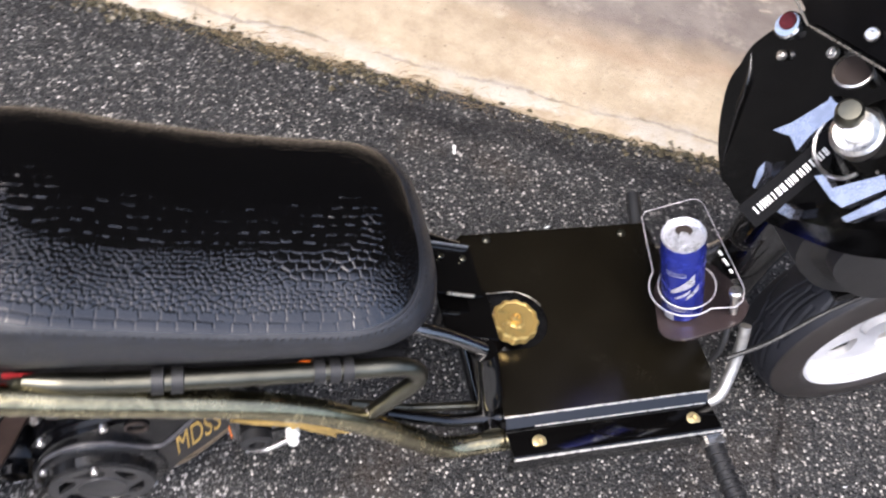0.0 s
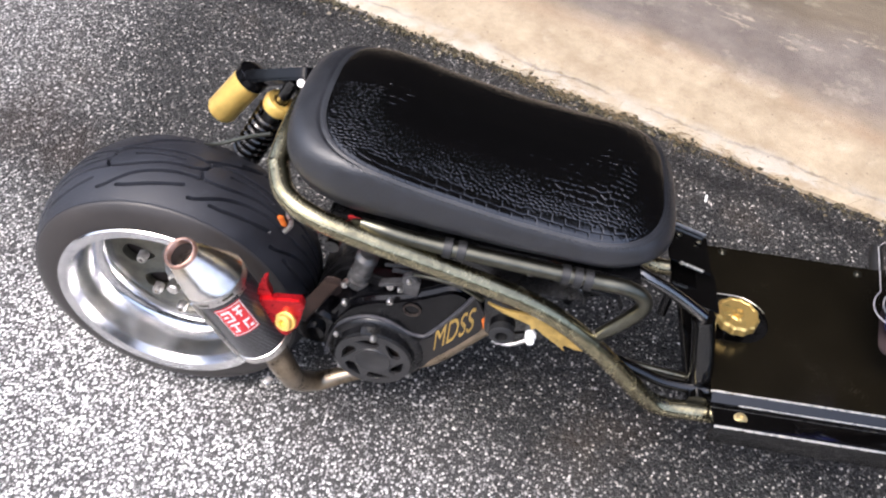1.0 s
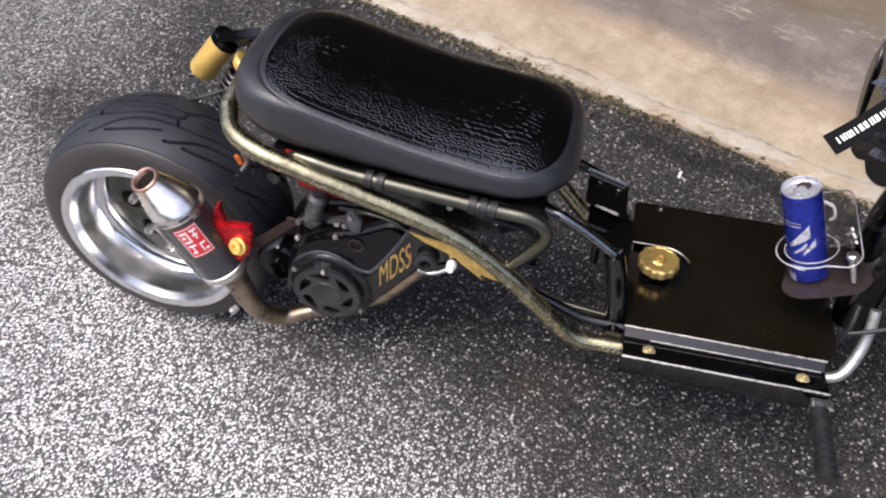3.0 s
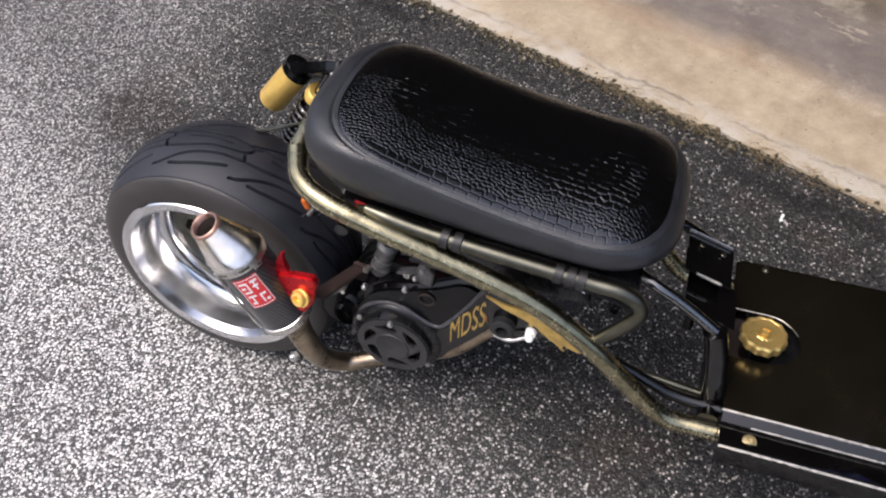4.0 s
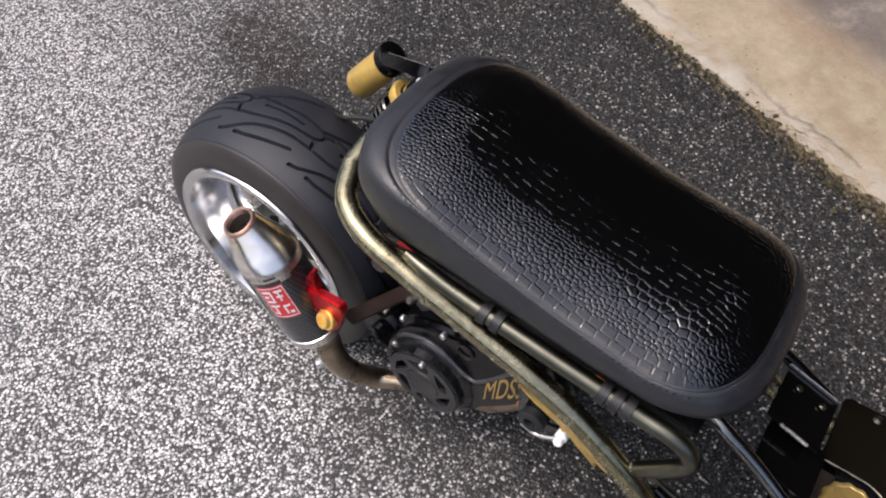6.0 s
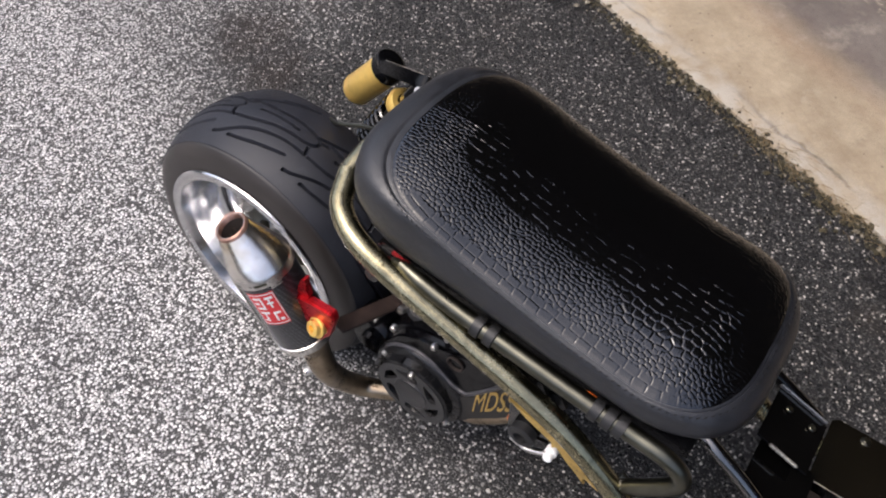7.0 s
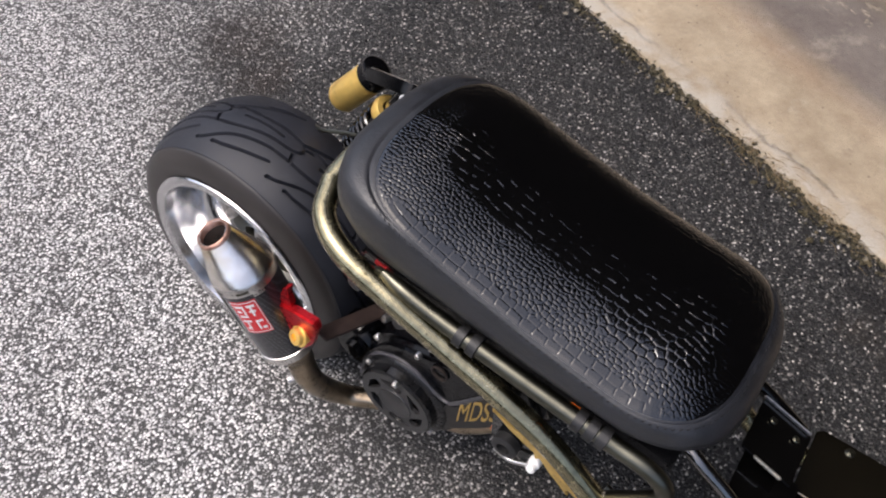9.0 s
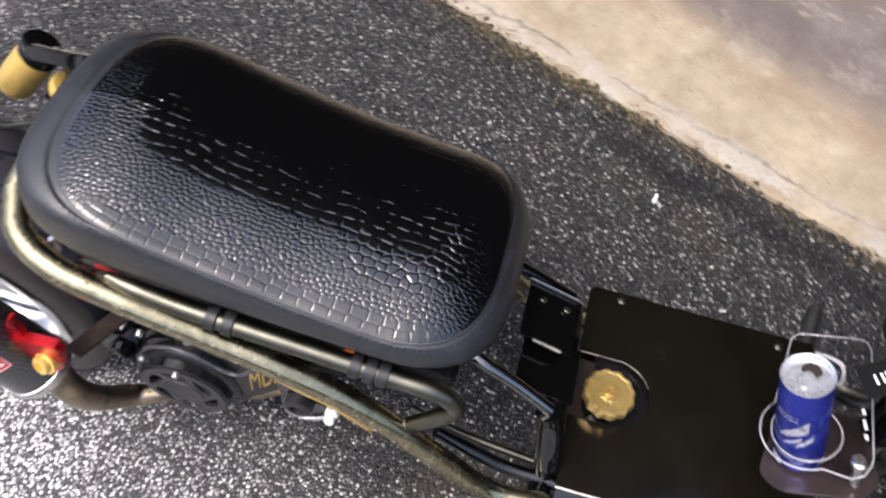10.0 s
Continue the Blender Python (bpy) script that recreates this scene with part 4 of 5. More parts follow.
def frame_tubes():
    main = [(0.214, -0.084, 0.561), (0.236, -0.126, 0.549), (0.283, -0.150, 0.538), (0.353, -0.155, 0.518), (0.436, -0.155, 0.492), (0.546, -0.155, 0.456), (0.61, -0.155, 0.423),
            (0.67, -0.155, 0.374), (0.726, -0.153, 0.314), (0.770, -0.150, 0.266), (0.80, -0.148, 0.250), (0.84, -0.147, 0.249), (0.875, -0.147, 0.250)]
    part("main_tube", tube(main, 0.0148, 20, 8), OLIVE, scooter, "olive-gold chromed main frame tube")
    part("main_tube", tube(mirror(main), 0.0148, 20, 8), OLIVE, scooter)
    part("rear_loop", tube([main[0], (0.215, -0.045, 0.571), (0.217, 0.0, 0.577), (0.215, 0.045, 0.571), mirror(main)[0]], 0.0148, 20, 6), OLIVE, scooter)
    rail = [(0.338, -0.142, 0.536), (0.368, -0.145, 0.531), (0.42, -0.146, 0.521), (0.53, -0.146, 0.508), (0.64, -0.146, 0.497), (0.69, -0.146, 0.492), (0.712, -0.146, 0.478), (0.716, -0.146, 0.458), (0.70, -0.146, 0.428), (0.668, -0.148, 0.388)]
    for points in (rail, mirror(rail)):
        part("seat_rail", tube(points, [0.006, 0.0095, 0.0105, 0.0105, 0.0105, 0.0105, 0.0105, 0.0105, 0.0105, 0.009], 16, 8), GUNMETAL, scooter, "dark metal seat rail")
    part("rail_tab", slab(round_outline([(0.318, 0.528), (0.36, 0.518), (0.372, 0.532), (0.33, 0.542)], 0.006), "y", -0.147, -0.139, 0.002), GUNMETAL, scooter)
    for u in (0.452, 0.470, 0.606, 0.622, 0.636):
        w = float(np.interp(u, (0.42, 0.53, 0.64), (0.521, 0.508, 0.497)))
        part("rubber_clamp", lathe([(-0.005, 0.010), (-0.006, 0.0135), (0.005, 0.0138), (0.006, 0.010)], (u, -0.146, w), (1, 0, -0.11), 20), GRIP, scooter, "black rubber clamp on the seat rail")
    part("rail_weld", block((0.668, -0.150, 0.388), (0.018, 0.014, 0.022), 0.004, (0, -40, 0)), EDGE, scooter)
    gusset = round_outline([(0.513, 0.437), (0.537, 0.429), (0.563, 0.426), (0.59, 0.424), (0.616, 0.408), (0.634, 0.39), (0.648, 0.39), (0.664, 0.382), (0.66, 0.376), (0.645, 0.375), (0.656, 0.365), (0.642, 0.367), (0.629, 0.373), (0.625, 0.368), (0.631, 0.359), (0.618, 0.371), (0.6, 0.385), (0.584, 0.401), (0.579, 0.394), (0.576, 0.405), (0.564, 0.41), (0.538, 0.421)], 0.0025, 3)
    part("gold_emblem", slab(gusset, "y", -0.1595, -0.156, 0.0), GOLDPAINT, scooter, "worn gold animal-shaped plate under the frame tube", smooth=0)
    part("mount_plate", slab(round_outline([(0.51, 0.44), (0.57, 0.42), (0.61, 0.385), (0.60, 0.366), (0.55, 0.352), (0.515, 0.36)], 0.012), "y", -0.150, -0.144, 0.001), BLACK, scooter)
    part("mount_bolt", lathe([(-0.01, 0), (-0.01, 0.008), (-0.002, 0.008), (0.0, 0.0062), (0.007, 0.0060), (0.009, 0.0040), (0.009, 0)], (0.580, -0.160, 0.377), (0, -1, 0.1), 14), WHITE, scooter, "white-capped mounting bolt")
    # under the seat and behind the deck
    part("cross_tube", tube([(0.30, -0.15, 0.49), (0.30, 0.15, 0.49)], 0.010, 12, 1), BLACK, scooter)
    part("seat_pan", block((0.50, 0.0, 0.501), (0.42, 0.262, 0.016), 0.006, (0, 5.5, 0)), SATIN, scooter)
    part("airbox", slab(round_outline([(0.44, 0.488), (0.680, 0.474), (0.690, 0.43), (0.63, 0.398), (0.50, 0.415), (0.44, 0.44)], 0.015), "y", -0.105, 0.105, 0.008), SATIN, scooter, "black box under the seat")
    part("cross_bar", tube([(0.846, -0.14, 0.262), (0.846, 0.15, 0.262)], 0.016, 14, 1), BLACK, scooter)
    part("rear_upright", tube([(0.850, -0.110, 0.25), (0.845, -0.105, 0.30), (0.832, -0.085, 0.36), (0.824, -0.081, 0.388)], 0.017, 14, 6), BLACK, scooter)
    part("lower_tube", tube([(0.70, -0.115, 0.31), (0.76, -0.118, 0.285), (0.80, -0.12, 0.272), (0.87, -0.122, 0.270)], 0.009, 12, 6), BLACK, scooter)
    part("lower_tube", tube([(0.66, -0.09, 0.30), (0.74, -0.095, 0.275), (0.87, -0.10, 0.262)], 0.006, 10, 6), GUNMETAL, scooter)
    hoop = [(0.70, -0.060, 0.448), (0.735, -0.072, 0.440), (0.775, -0.076, 0.420), (0.824, -0.081, 0.388)]
    part("hoop_tube", tube(hoop, 0.0088, 14, 6), BLACKCHROME, scooter, "black chromed tube from seat to deck")
    part("hoop_tube", tube(mirror(hoop), 0.0088, 14, 6), BLACK, scooter)
    plate = block((0.800, 0.022, 0.420), (0.072, 0.078, 0.003), 0.001, (0, 18, 0))
    tray = part("battery_tray", plate, BLACK, scooter, "black folded plate with slots behind the deck")
    part("tray_edge", block((0.798, 0.060, 0.426), (0.070, 0.0025, 0.006), 0.001, (0, 18, 0)), STEEL, tray)
    part("tray_slot", block((0.802, -0.018, 0.422), (0.040, 0.0045, 0.005), 0.0015, (0, 18, 0)), EDGE, tray)
    part("tray_skirt", block((0.812, -0.03, 0.396), (0.078, 0.075, 0.003), 0.001, (0, 18, 0)), BLACK, tray)
    for u, v in ((0.786, 0.040), (0.818, 0.040), (0.79, -0.045), (0.822, -0.050)):
        hex_bolt((u, v, 0.4235 - 0.31 * (u - 0.8) - (0.028 if v < 0 else 0)), (0.3, 0, 1), 0.0045, 0.003, GUNMETAL, tray, "tray_screw")
    part("tray_post", tube([(0.80, 0.02, 0.27), (0.80, 0.02, 0.418)], 0.008, 10, 1), BLACK, tray)
    part("inner_fender", tube([(0.215, -0.088, 0.44), (0.225, -0.086, 0.455), (0.222, -0.086, 0.475)], 0.004, 8, 3), STEEL, scooter)
    part("reflector", block((0.214, -0.09, 0.463), (0.010, 0.006, 0.020), 0.002, (10, -15, -30)), ORANGE, scooter, "small amber reflector")
    part("red_tag", block((0.332, -0.134, 0.532), (0.026, 0.004, 0.006), 0.001, (0, 15, 0)), DARKRED, scooter)
    part("wire_tag", block((0.598, -0.132, 0.492), (0.022, 0.008, 0.006), 0.001, (0, 8, 0)), ORANGE, scooter)
    part("wire", tube([(0.50, -0.128, 0.495), (0.56, -0.130, 0.486), (0.60, -0.120, 0.470), (0.64, -0.12, 0.44), (0.65, -0.10, 0.40)], 0.0022, 6, 6), GRIP, scooter)
    part("brake_cable", tube([(0.02, 0.085, 0.43), (0.065, 0.06, 0.456), (0.115, 0.06, 0.478), (0.16, 0.05, 0.50)], 0.0032, 8, 6), GUNMETAL, scooter)
    for dy, sag in ((0.0, 0.0), (0.006, 0.008), (0.012, 0.003)):
        part("loom_wire", tube([(0.56, -0.112 + dy, 0.476), (0.60, -0.116 + dy, 0.458 - sag), (0.645, -0.116 + dy, 0.448 - sag), (0.685, -0.108 + dy, 0.430), (0.705, -0.09, 0.395 - sag)], 0.0026, 8, 5), GRIP, scooter)
    hex_bolt((0.565, -0.106, 0.452), (0, -1, 0.2), 0.005, 0.004, STEEL, scooter, "airbox_screw")
    part("panel_seam", tube([(0.50, -0.1065, 0.474), (0.56, -0.107, 0.462), (0.64, -0.107, 0.432)], 0.0012, 6, 4), EDGE, scooter)
    part("side_stand", tube([(0.70, 0.13, 0.25), (0.69, 0.20, 0.12), (0.685, 0.235, 0.022)], 0.010, 10, 4), BLACK, scooter)


def seat():
    """Long saddle: smooth bulged walls, a stitched seam, and an embossed top that kicks up at the rear."""
    def ring(u0, u1, half, corner, n=160):
        pts = round_outline([(u0, -half), (u1, -half), (u1, half), (u0, half)], corner, 14)
        pts = np.array(pts + [pts[0]])
        d = np.r_[0, np.cumsum(np.hypot(*np.diff(pts, axis=0).T))]
        s = np.linspace(0, d[-1], n, endpoint=False)
        return np.stack([np.interp(s, d, pts[:, 0]), np.interp(s, d, pts[:, 1])], 1)

    low = lambda u: np.interp(u, (0.225, 0.26, 0.32, 0.43, 0.54, 0.66, 0.74), (0.565, 0.560, 0.550, 0.536, 0.522, 0.513, 0.516))
    knots = np.array([(0.22, 0.646), (0.26, 0.6450), (0.31, 0.6390), (0.36, 0.626), (0.42, 0.608), (0.53, 0.582), (0.63, 0.566), (0.72, 0.562), (0.76, 0.560)])
    fine_u = np.linspace(0.22, 0.76, 200)
    kernel = np.hanning(31)
    smoothed = np.convolve(np.pad(np.interp(fine_u, *knots.T), 15, mode="edge"), kernel / kernel.sum(), mode="valid")
    seam = lambda u: np.interp(u, fine_u, smoothed)

    def wide(v, f=1.0):
        far = float(np.interp(f, (0.3, 0.62, 0.88, 0.97, 1.0), (1.07, 1.085, 1.13, 1.16, 1.18)))
        near = float(np.interp(f, (0.0, 0.3, 0.62, 0.88, 1.0), (1.0, 1.01, 1.03, 1.07, 1.10)))
        return v * np.where(v > 0, far, near)

    def drop(v, f=1.0):
        far, near = np.maximum(v, 0), np.maximum(-v, 0)
        return 0.075 * far + 0.018 * f * (far / 0.1245) ** 6 + 0.072 * f * near

    # walls: (rear, front, half width, corner, share of the height)
    spec = [(0.245, 0.728, 0.128, 0.10, 0.0), (0.228, 0.743, 0.139, 0.11, 0.06), (0.222, 0.747, 0.143, 0.11, 0.30), (0.2235, 0.7455, 0.1415, 0.11, 0.48), (0.227, 0.743, 0.139, 0.11, 0.66),
            (0.235, 0.738, 0.1355, 0.107, 0.82), (0.247, 0.732, 0.131, 0.103, 0.93), (0.260, 0.728, 0.1275, 0.10, 0.98),
            (0.2645, 0.7267, 0.1266, 0.10, 0.988), (0.2660, 0.7263, 0.1262, 0.10, 0.9899), (0.2675, 0.7258, 0.1259, 0.10, 0.992), (0.274, 0.724, 0.1245, 0.10, 1.0)]
    rings = []
    for u0, u1, half, corner, f in spec:
        u, v = ring(u0, u1, half, corner).T
        lift = 0.007 * np.clip((0.37 - u) / 0.12, 0, 1) * f * (1 - f) * 4
        rings.append(np.stack([u, wide(v, f), (1 - f) * low(u) + f * seam(u) + lift - drop(v, f) - (0.0012 if f == 0.9899 else 0)], 1))
    n = len(rings[0])
    faces = [(i * n + j, i * n + (j + 1) % n, (i + 1) * n + (j + 1) % n, (i + 1) * n + j) for i in range(len(rings) - 1) for j in range(n)]
    faces.append(tuple(range(n))[::-1])
    me = bpy.data.meshes.new("seat")
    me.from_pydata(np.concatenate(rings).tolist(), [], faces)
    body = part("seat", me, VINYL, scooter, "black saddle with smooth vinyl sides", smooth=80)

    # embossed top: rings that shrink towards the middle line, with the scales pressed into them
    n, m = 1900, 190
    edge = ring(0.274, 0.724, 0.1245, 0.10, n)
    k = np.linspace(0, 1, m)[:, None]
    cu = np.clip(edge[:, 0], 0.385, 0.62)[None]
    U, V = edge[None, :, 0] + (cu - edge[None, :, 0]) * k, edge[None, :, 1] * (1 - k)
    pillow = lambda d, reach: np.sqrt(np.clip(d / reach, 0, 1))
    blend = lambda x, lo, hi: np.clip((x - lo) / (hi - lo), 0, 1) ** 2 * (3 - 2 * np.clip((x - lo) / (hi - lo), 0, 1))
    bulge = 0.019 * (1 - (1 - k) ** (2.2 + 0.8 * blend(edge[None, :, 1], -0.09, 0.09))) * (0.7 + 0.6 * (U - 0.27) / 0.45)
    K = np.broadcast_to(k, U.shape)
    rng = np.random.default_rng(11)
    waves = [(rng.uniform(25, 90), rng.uniform(0, 6.28), rng.uniform(0, 6.28)) for _ in range(8)]
    swirl = lambda s: sum(np.sin(f * (U * math.cos(a) + V * math.sin(a)) + p + s) for f, a, p in waves) / 8
    P, Q = U + 0.006 * swirl(0.0), V + 0.005 * swirl(2.0)

    def cells(P, Q, a, b, loose, seed, stagger=0.5):
        """Scales a long and b wide in staggered rows: how far inside its scale each place lies, and a number for each scale."""
        table = np.random.default_rng(seed).random((64, 64, 3))
        P, Q = np.broadcast_arrays(P, Q)
        row = np.floor(Q / b).astype(int)
        best, second, tag = np.full(P.shape, 9.0), np.full(P.shape, 9.0), np.zeros(P.shape)
        for dj in (-1, 0, 1):
            j = row + dj
            shift = stagger * (j % 2)
            col = np.floor(P / a - shift).astype(int)
            for di in (-1, 0, 1):
                i = col + di
                pick = table[i % 64, j % 64]
                x = (i + 0.5 + shift + loose * (pick[..., 0] - 0.5)) * a
                y = (j + 0.5 + loose * (pick[..., 1] - 0.5)) * b
                d = np.maximum(np.abs(P - x) / a, np.abs(Q - y) / b) * 0.55 + np.hypot((P - x) / a, (Q - y) / b) * 0.45
                closer = d < best
                second = np.where(closer, best, np.minimum(second, d))
                tag = np.where(closer, pick[..., 2], tag)
                best = np.where(closer, d, best)
        return second - best, tag

    inward = 0.1245 * K
    reach = np.r_[0, np.cumsum(np.hypot(*np.diff(edge, axis=0).T))]
    d, tag = cells(np.broadcast_to(reach, U.shape) + 0.0015 * swirl(5.0), inward + 0.0007 * swirl(6.0), 0.0165, 0.0095, 0.22, 1, 0.15)
    tiles = 0.00045 * pillow(d, 0.15) + 0.00030 * tag
    d, tag = cells(P, Q, 0.0066, 0.0046, 0.8, 2)
    small = 0.00058 * pillow(d, 0.36) + 0.00012 * tag
    d, tag = cells(P, Q, 0.0120, 0.0088, 0.5, 3)
    large = 0.00080 * pillow(d, 0.24) + 0.00018 * tag
    d, tag = cells(P, Q, 0.022, 0.0110, 0.45, 4)
    along = np.abs(np.mod(P / 0.022 - 0.5 * (np.floor(Q / 0.0110) % 2), 1) - 0.5)
    plates = 0.00070 * np.where((along < 0.25) & (tag > 0.3), pillow(d, 0.30), 0.8 + 0.2 * pillow(d, 0.5))
    front = blend(U + 0.02 * swirl(4.0), 0.53, 0.60) * blend(inward, 0.030, 0.048)
    height = small + (large - small) * front
    height = height + (plates - height) * blend(inward + 0.010 * swirl(1.0) + 0.020 * (V > 0), 0.066, 0.080)
    long_side = blend(-edge[None, :, 1], 0.108, 0.122) * np.ones_like(U)
    height = height + (tiles - height) * (1 - blend(inward + 0.004 * swirl(3.0), 0.015, 0.019)) * long_side
    height *= blend(K, 0.0, 0.035)
    Z = seam(U) - drop(V) + bulge + height
    last = (m - 1) * n
    first, back = np.unique(np.round(U[-1] * 4000).astype(int), return_index=True, return_inverse=True)[1:]
    verts = np.stack([U, wide(V), Z], -1).reshape(-1, 3)
    idx = np.arange(n * m).reshape(m, n)
    idx[-1] = last + first[back]
    nxt = np.roll(idx, -1, 1)
    quads = np.stack([idx[:-1], nxt[:-1], nxt[1:], idx[1:]], -1).reshape(-1, 4)
    faces = [q if q[2] != q[3] else q[:3] for q in quads.tolist()]
    me = bpy.data.meshes.new("seat_top")
    me.from_pydata(verts.tolist(), [], faces)
    part("seat_top", me, CROC, body, "glossy black crocodile-embossed seat top", smooth=180)
    stitch = bmesh.new()
    for u, v in ring(0.267, 0.731, 0.1295, 0.10, 170):
        block((u, float(wide(v)) if v < 0 else min(float(wide(v)), 0.1485), float(seam(u) - drop(v)) - 0.0016), (0.0042, 0.0011, 0.0010), 0, (0, 0, math.degrees(math.atan2(v, u - 0.5)) + 90), stitch)
    part("stitching", stitch, GRIP, body, smooth=0)


def rear_shock():
    top, low = Vector((0.190, 0.090, 0.574)), Vector((0.085, 0.098, 0.395))
    shock = part("rear_shock", tube([top, low], 0.010, 14, 1), BLACK, scooter, "black rear coil shock with a gold reservoir")
    axis = (low - top).normalized()
    side = axis.orthogonal().normalized()
    up = axis.cross(side)
    pts = []
    for i in range(8 * 14 + 1):
        a = i / 14 * 2 * math.pi
        pts.append(top + axis * (0.075 + 0.115 * i / 112) + 0.0215 * (math.cos(a) * side + math.sin(a) * up))
    part("coil_spring", tube(pts, 0.0042, 8, 1), BLACK, shock)
    part("spring_collar", lathe([(0.048, 0.012), (0.048, 0.020), (0.055, 0.0235), (0.066, 0.0225), (0.070, 0.013)], top, axis, 24), GOLD, shock, "gold preload collar")
    part("damper_rod", lathe([(0.07, 0.012), (0.2, 0.012)], top, axis, 16), GRIP, shock)
    cap_at, foot = Vector((0.116, 0.122, 0.549)), Vector((0.056, 0.114, 0.478))
    way = (foot - cap_at).normalized()
    part("reservoir", lathe([(0.010, 0.0), (0.010, 0.0242), (0.088, 0.0242), (0.094, 0.021), (0.095, 0.0)], cap_at, way, 36), GOLD, shock, "gold shock reservoir")
    part("reservoir_cap", lathe([(-0.006, 0.0), (-0.006, 0.014), (-0.005, 0.022), (-0.002, 0.0252), (0.012, 0.0252), (0.013, 0.023)], cap_at, way, 36), SHROUD, shock)
    e1 = Vector((0.204, 0.084, 0.594)) - cap_at
    reach = e1.length
    e1.normalize()
    e2 = way.cross(e1).normalized()
    e3 = e1.cross(e2)
    arm = Matrix(((e1.x, e2.x, e3.x, cap_at.x), (e1.y, e2.y, e3.y, cap_at.y), (e1.z, e2.z, e3.z, cap_at.z), (0, 0, 0, 1)))
    if e3.z < 0:
        arm = arm @ Matrix.Diagonal((1, -1, -1, 1))
    bm = slab(round_outline([(-0.012, -0.0235), (reach, -0.016), (reach + 0.02, -0.012), (reach + 0.02, 0.012), (reach, 0.016), (-0.012, 0.0235)], 0.008), "z", -0.014, 0.004, 0.003)
    bm.transform(arm)
    part("bridge", bm, SHROUD, shock)
    for d in (-0.010, 0.008):
        bm = tube([(0.006, d * 1.3, 0.0042), (reach + 0.008, d, 0.0042)], 0.0009, 6, 1)
        bm.transform(arm)
        part("bridge_rib", bm, EDGE, shock)
    bm = lathe([(0.006, 0.0), (0.006, 0.0085), (0.0085, 0.0095), (0.0085, 0.0), (0.0072, 0.0)], (0, 0, 0), (0, 0, 1), 24)
    bm.transform(arm)
    part("valve_cap", bm, BLACK, shock)
    hex_bolt(Vector((0.209, 0.066, 0.5865)), (-0.1, -0.8, 0.6), 0.007, 0.008, STEEL, shock, "shock_bolt")
    part("shock_mount", block((0.212, 0.078, 0.570), (0.03, 0.04, 0.02), 0.006), BLACK, shock)


def deck():
    top = 0.287
    bm = bmesh.new()
    outer = [(0.862, -0.131), (1.172, -0.130), (1.19, -0.10), (1.19, 0.178), (0.870, 0.178), (0.862, 0.17), (0.862, 0.066)]
    outer += [(0.917 + 0.049 * math.cos(a), 0.017 + 0.049 * math.sin(a)) for a in np.linspace(math.pi / 2, -math.pi / 2, 24)] + [(0.862, -0.032)]
    ov = [bm.verts.new((u, v, top)) for u, v in outer]
    edges = [bm.edges.new((a, b)) for a, b in zip(ov, ov[1:] + ov[:1])]
    filled = bmesh.ops.triangle_fill(bm, edges=edges, use_beauty=True)
    flat = [g for g in filled["geom"] if isinstance(g, bmesh.types.BMFace)]
    bmesh.ops.recalc_face_normals(bm, faces=flat)
    lower = bmesh.ops.extrude_face_region(bm, geom=flat)
    bmesh.ops.translate(bm, verts=[g for g in lower["geom"] if isinstance(g, bmesh.types.BMVert)], vec=(0, 0, -0.004))
    board = part("deck", bm, DECKBLACK, scooter, "glossy black footboard with bright metal edges", smooth=30)
    part("deck_edge", tube([(0.862, -0.1315, top - 0.001), (1.172, -0.1305, top - 0.001)], 0.0019, 8, 1), EDGE, board, "bright bare metal edge")
    flange = slab([(-0.131, top - 0.003), (-0.144, top - 0.013), (-0.144, top - 0.016), (-0.131, top - 0.007)], "x", 0.864, 1.170)
    part("deck_flange", flange, BLACK, board)
    runner = slab(round_outline([(-0.141, top - 0.013), (-0.186, top - 0.006), (-0.190, top - 0.010), (-0.190, top - 0.048), (-0.184, top - 0.048), (-0.182, top - 0.016), (-0.141, top - 0.018)], 0.002, 3), "x", 0.862, 1.171, 0.0)
    part("runner", runner, BLACK, board, "black side runner along the footboard")
    part("runner_edge", tube([(0.862, -0.189, top - 0.0065), (1.171, -0.189, top - 0.0065)], 0.0018, 8, 1), EDGE, board)
    part("runner_inner_edge", tube([(0.905, -0.1435, top - 0.0125), (1.165, -0.1435, top - 0.0125)], 0.0012, 8, 1), EDGE, board)
    for u, v in ((0.903, -0.168), (1.135, -0.166)):
        hex_bolt((u, v, top - 0.009), (0, -0.1, 1), 0.0055, 0.005, BRASS, board, "runner_bolt", "brass bolt with a washer", washer=0.0098)
    for u, v in ((0.910, 0.166), (1.140, 0.160)):
        hex_bolt((u, v, top + 0.001), (0, 0, 1), 0.0045, 0.003, GUNMETAL, board, "deck_bolt", washer=0.007)
    part("belly", block((1.02, 0.01, 0.215), (0.30, 0.24, 0.12), 0.02), SATIN, scooter, "black fuel tank under the footboard")
    part("underframe", tube([(0.86, -0.147, 0.25), (1.16, -0.147, 0.25)], 0.0145, 14, 1), OLIVE, scooter)
    part("underframe", tube([(0.86, 0.147, 0.25), (1.16, 0.147, 0.25)], 0.0145, 14, 1), OLIVE, scooter)
    # filler cap in its recess
    part("filler_well", block((0.912, 0.015, 0.262), (0.106, 0.104, 0.004), 0.001), HOLE, board)
    lip = [(0.864, 0.0662, top)] + [(0.917 + 0.0492 * math.cos(a), 0.017 + 0.0492 * math.sin(a), top) for a in np.linspace(math.pi / 2, 0.4, 14)]
    part("well_lip", tube(lip, 0.0008, 6, 1), EDGE, board, "thin bright edge of the filler opening")
    lobes = lambda a: 1.0 + 0.035 * math.cos(12 * a)
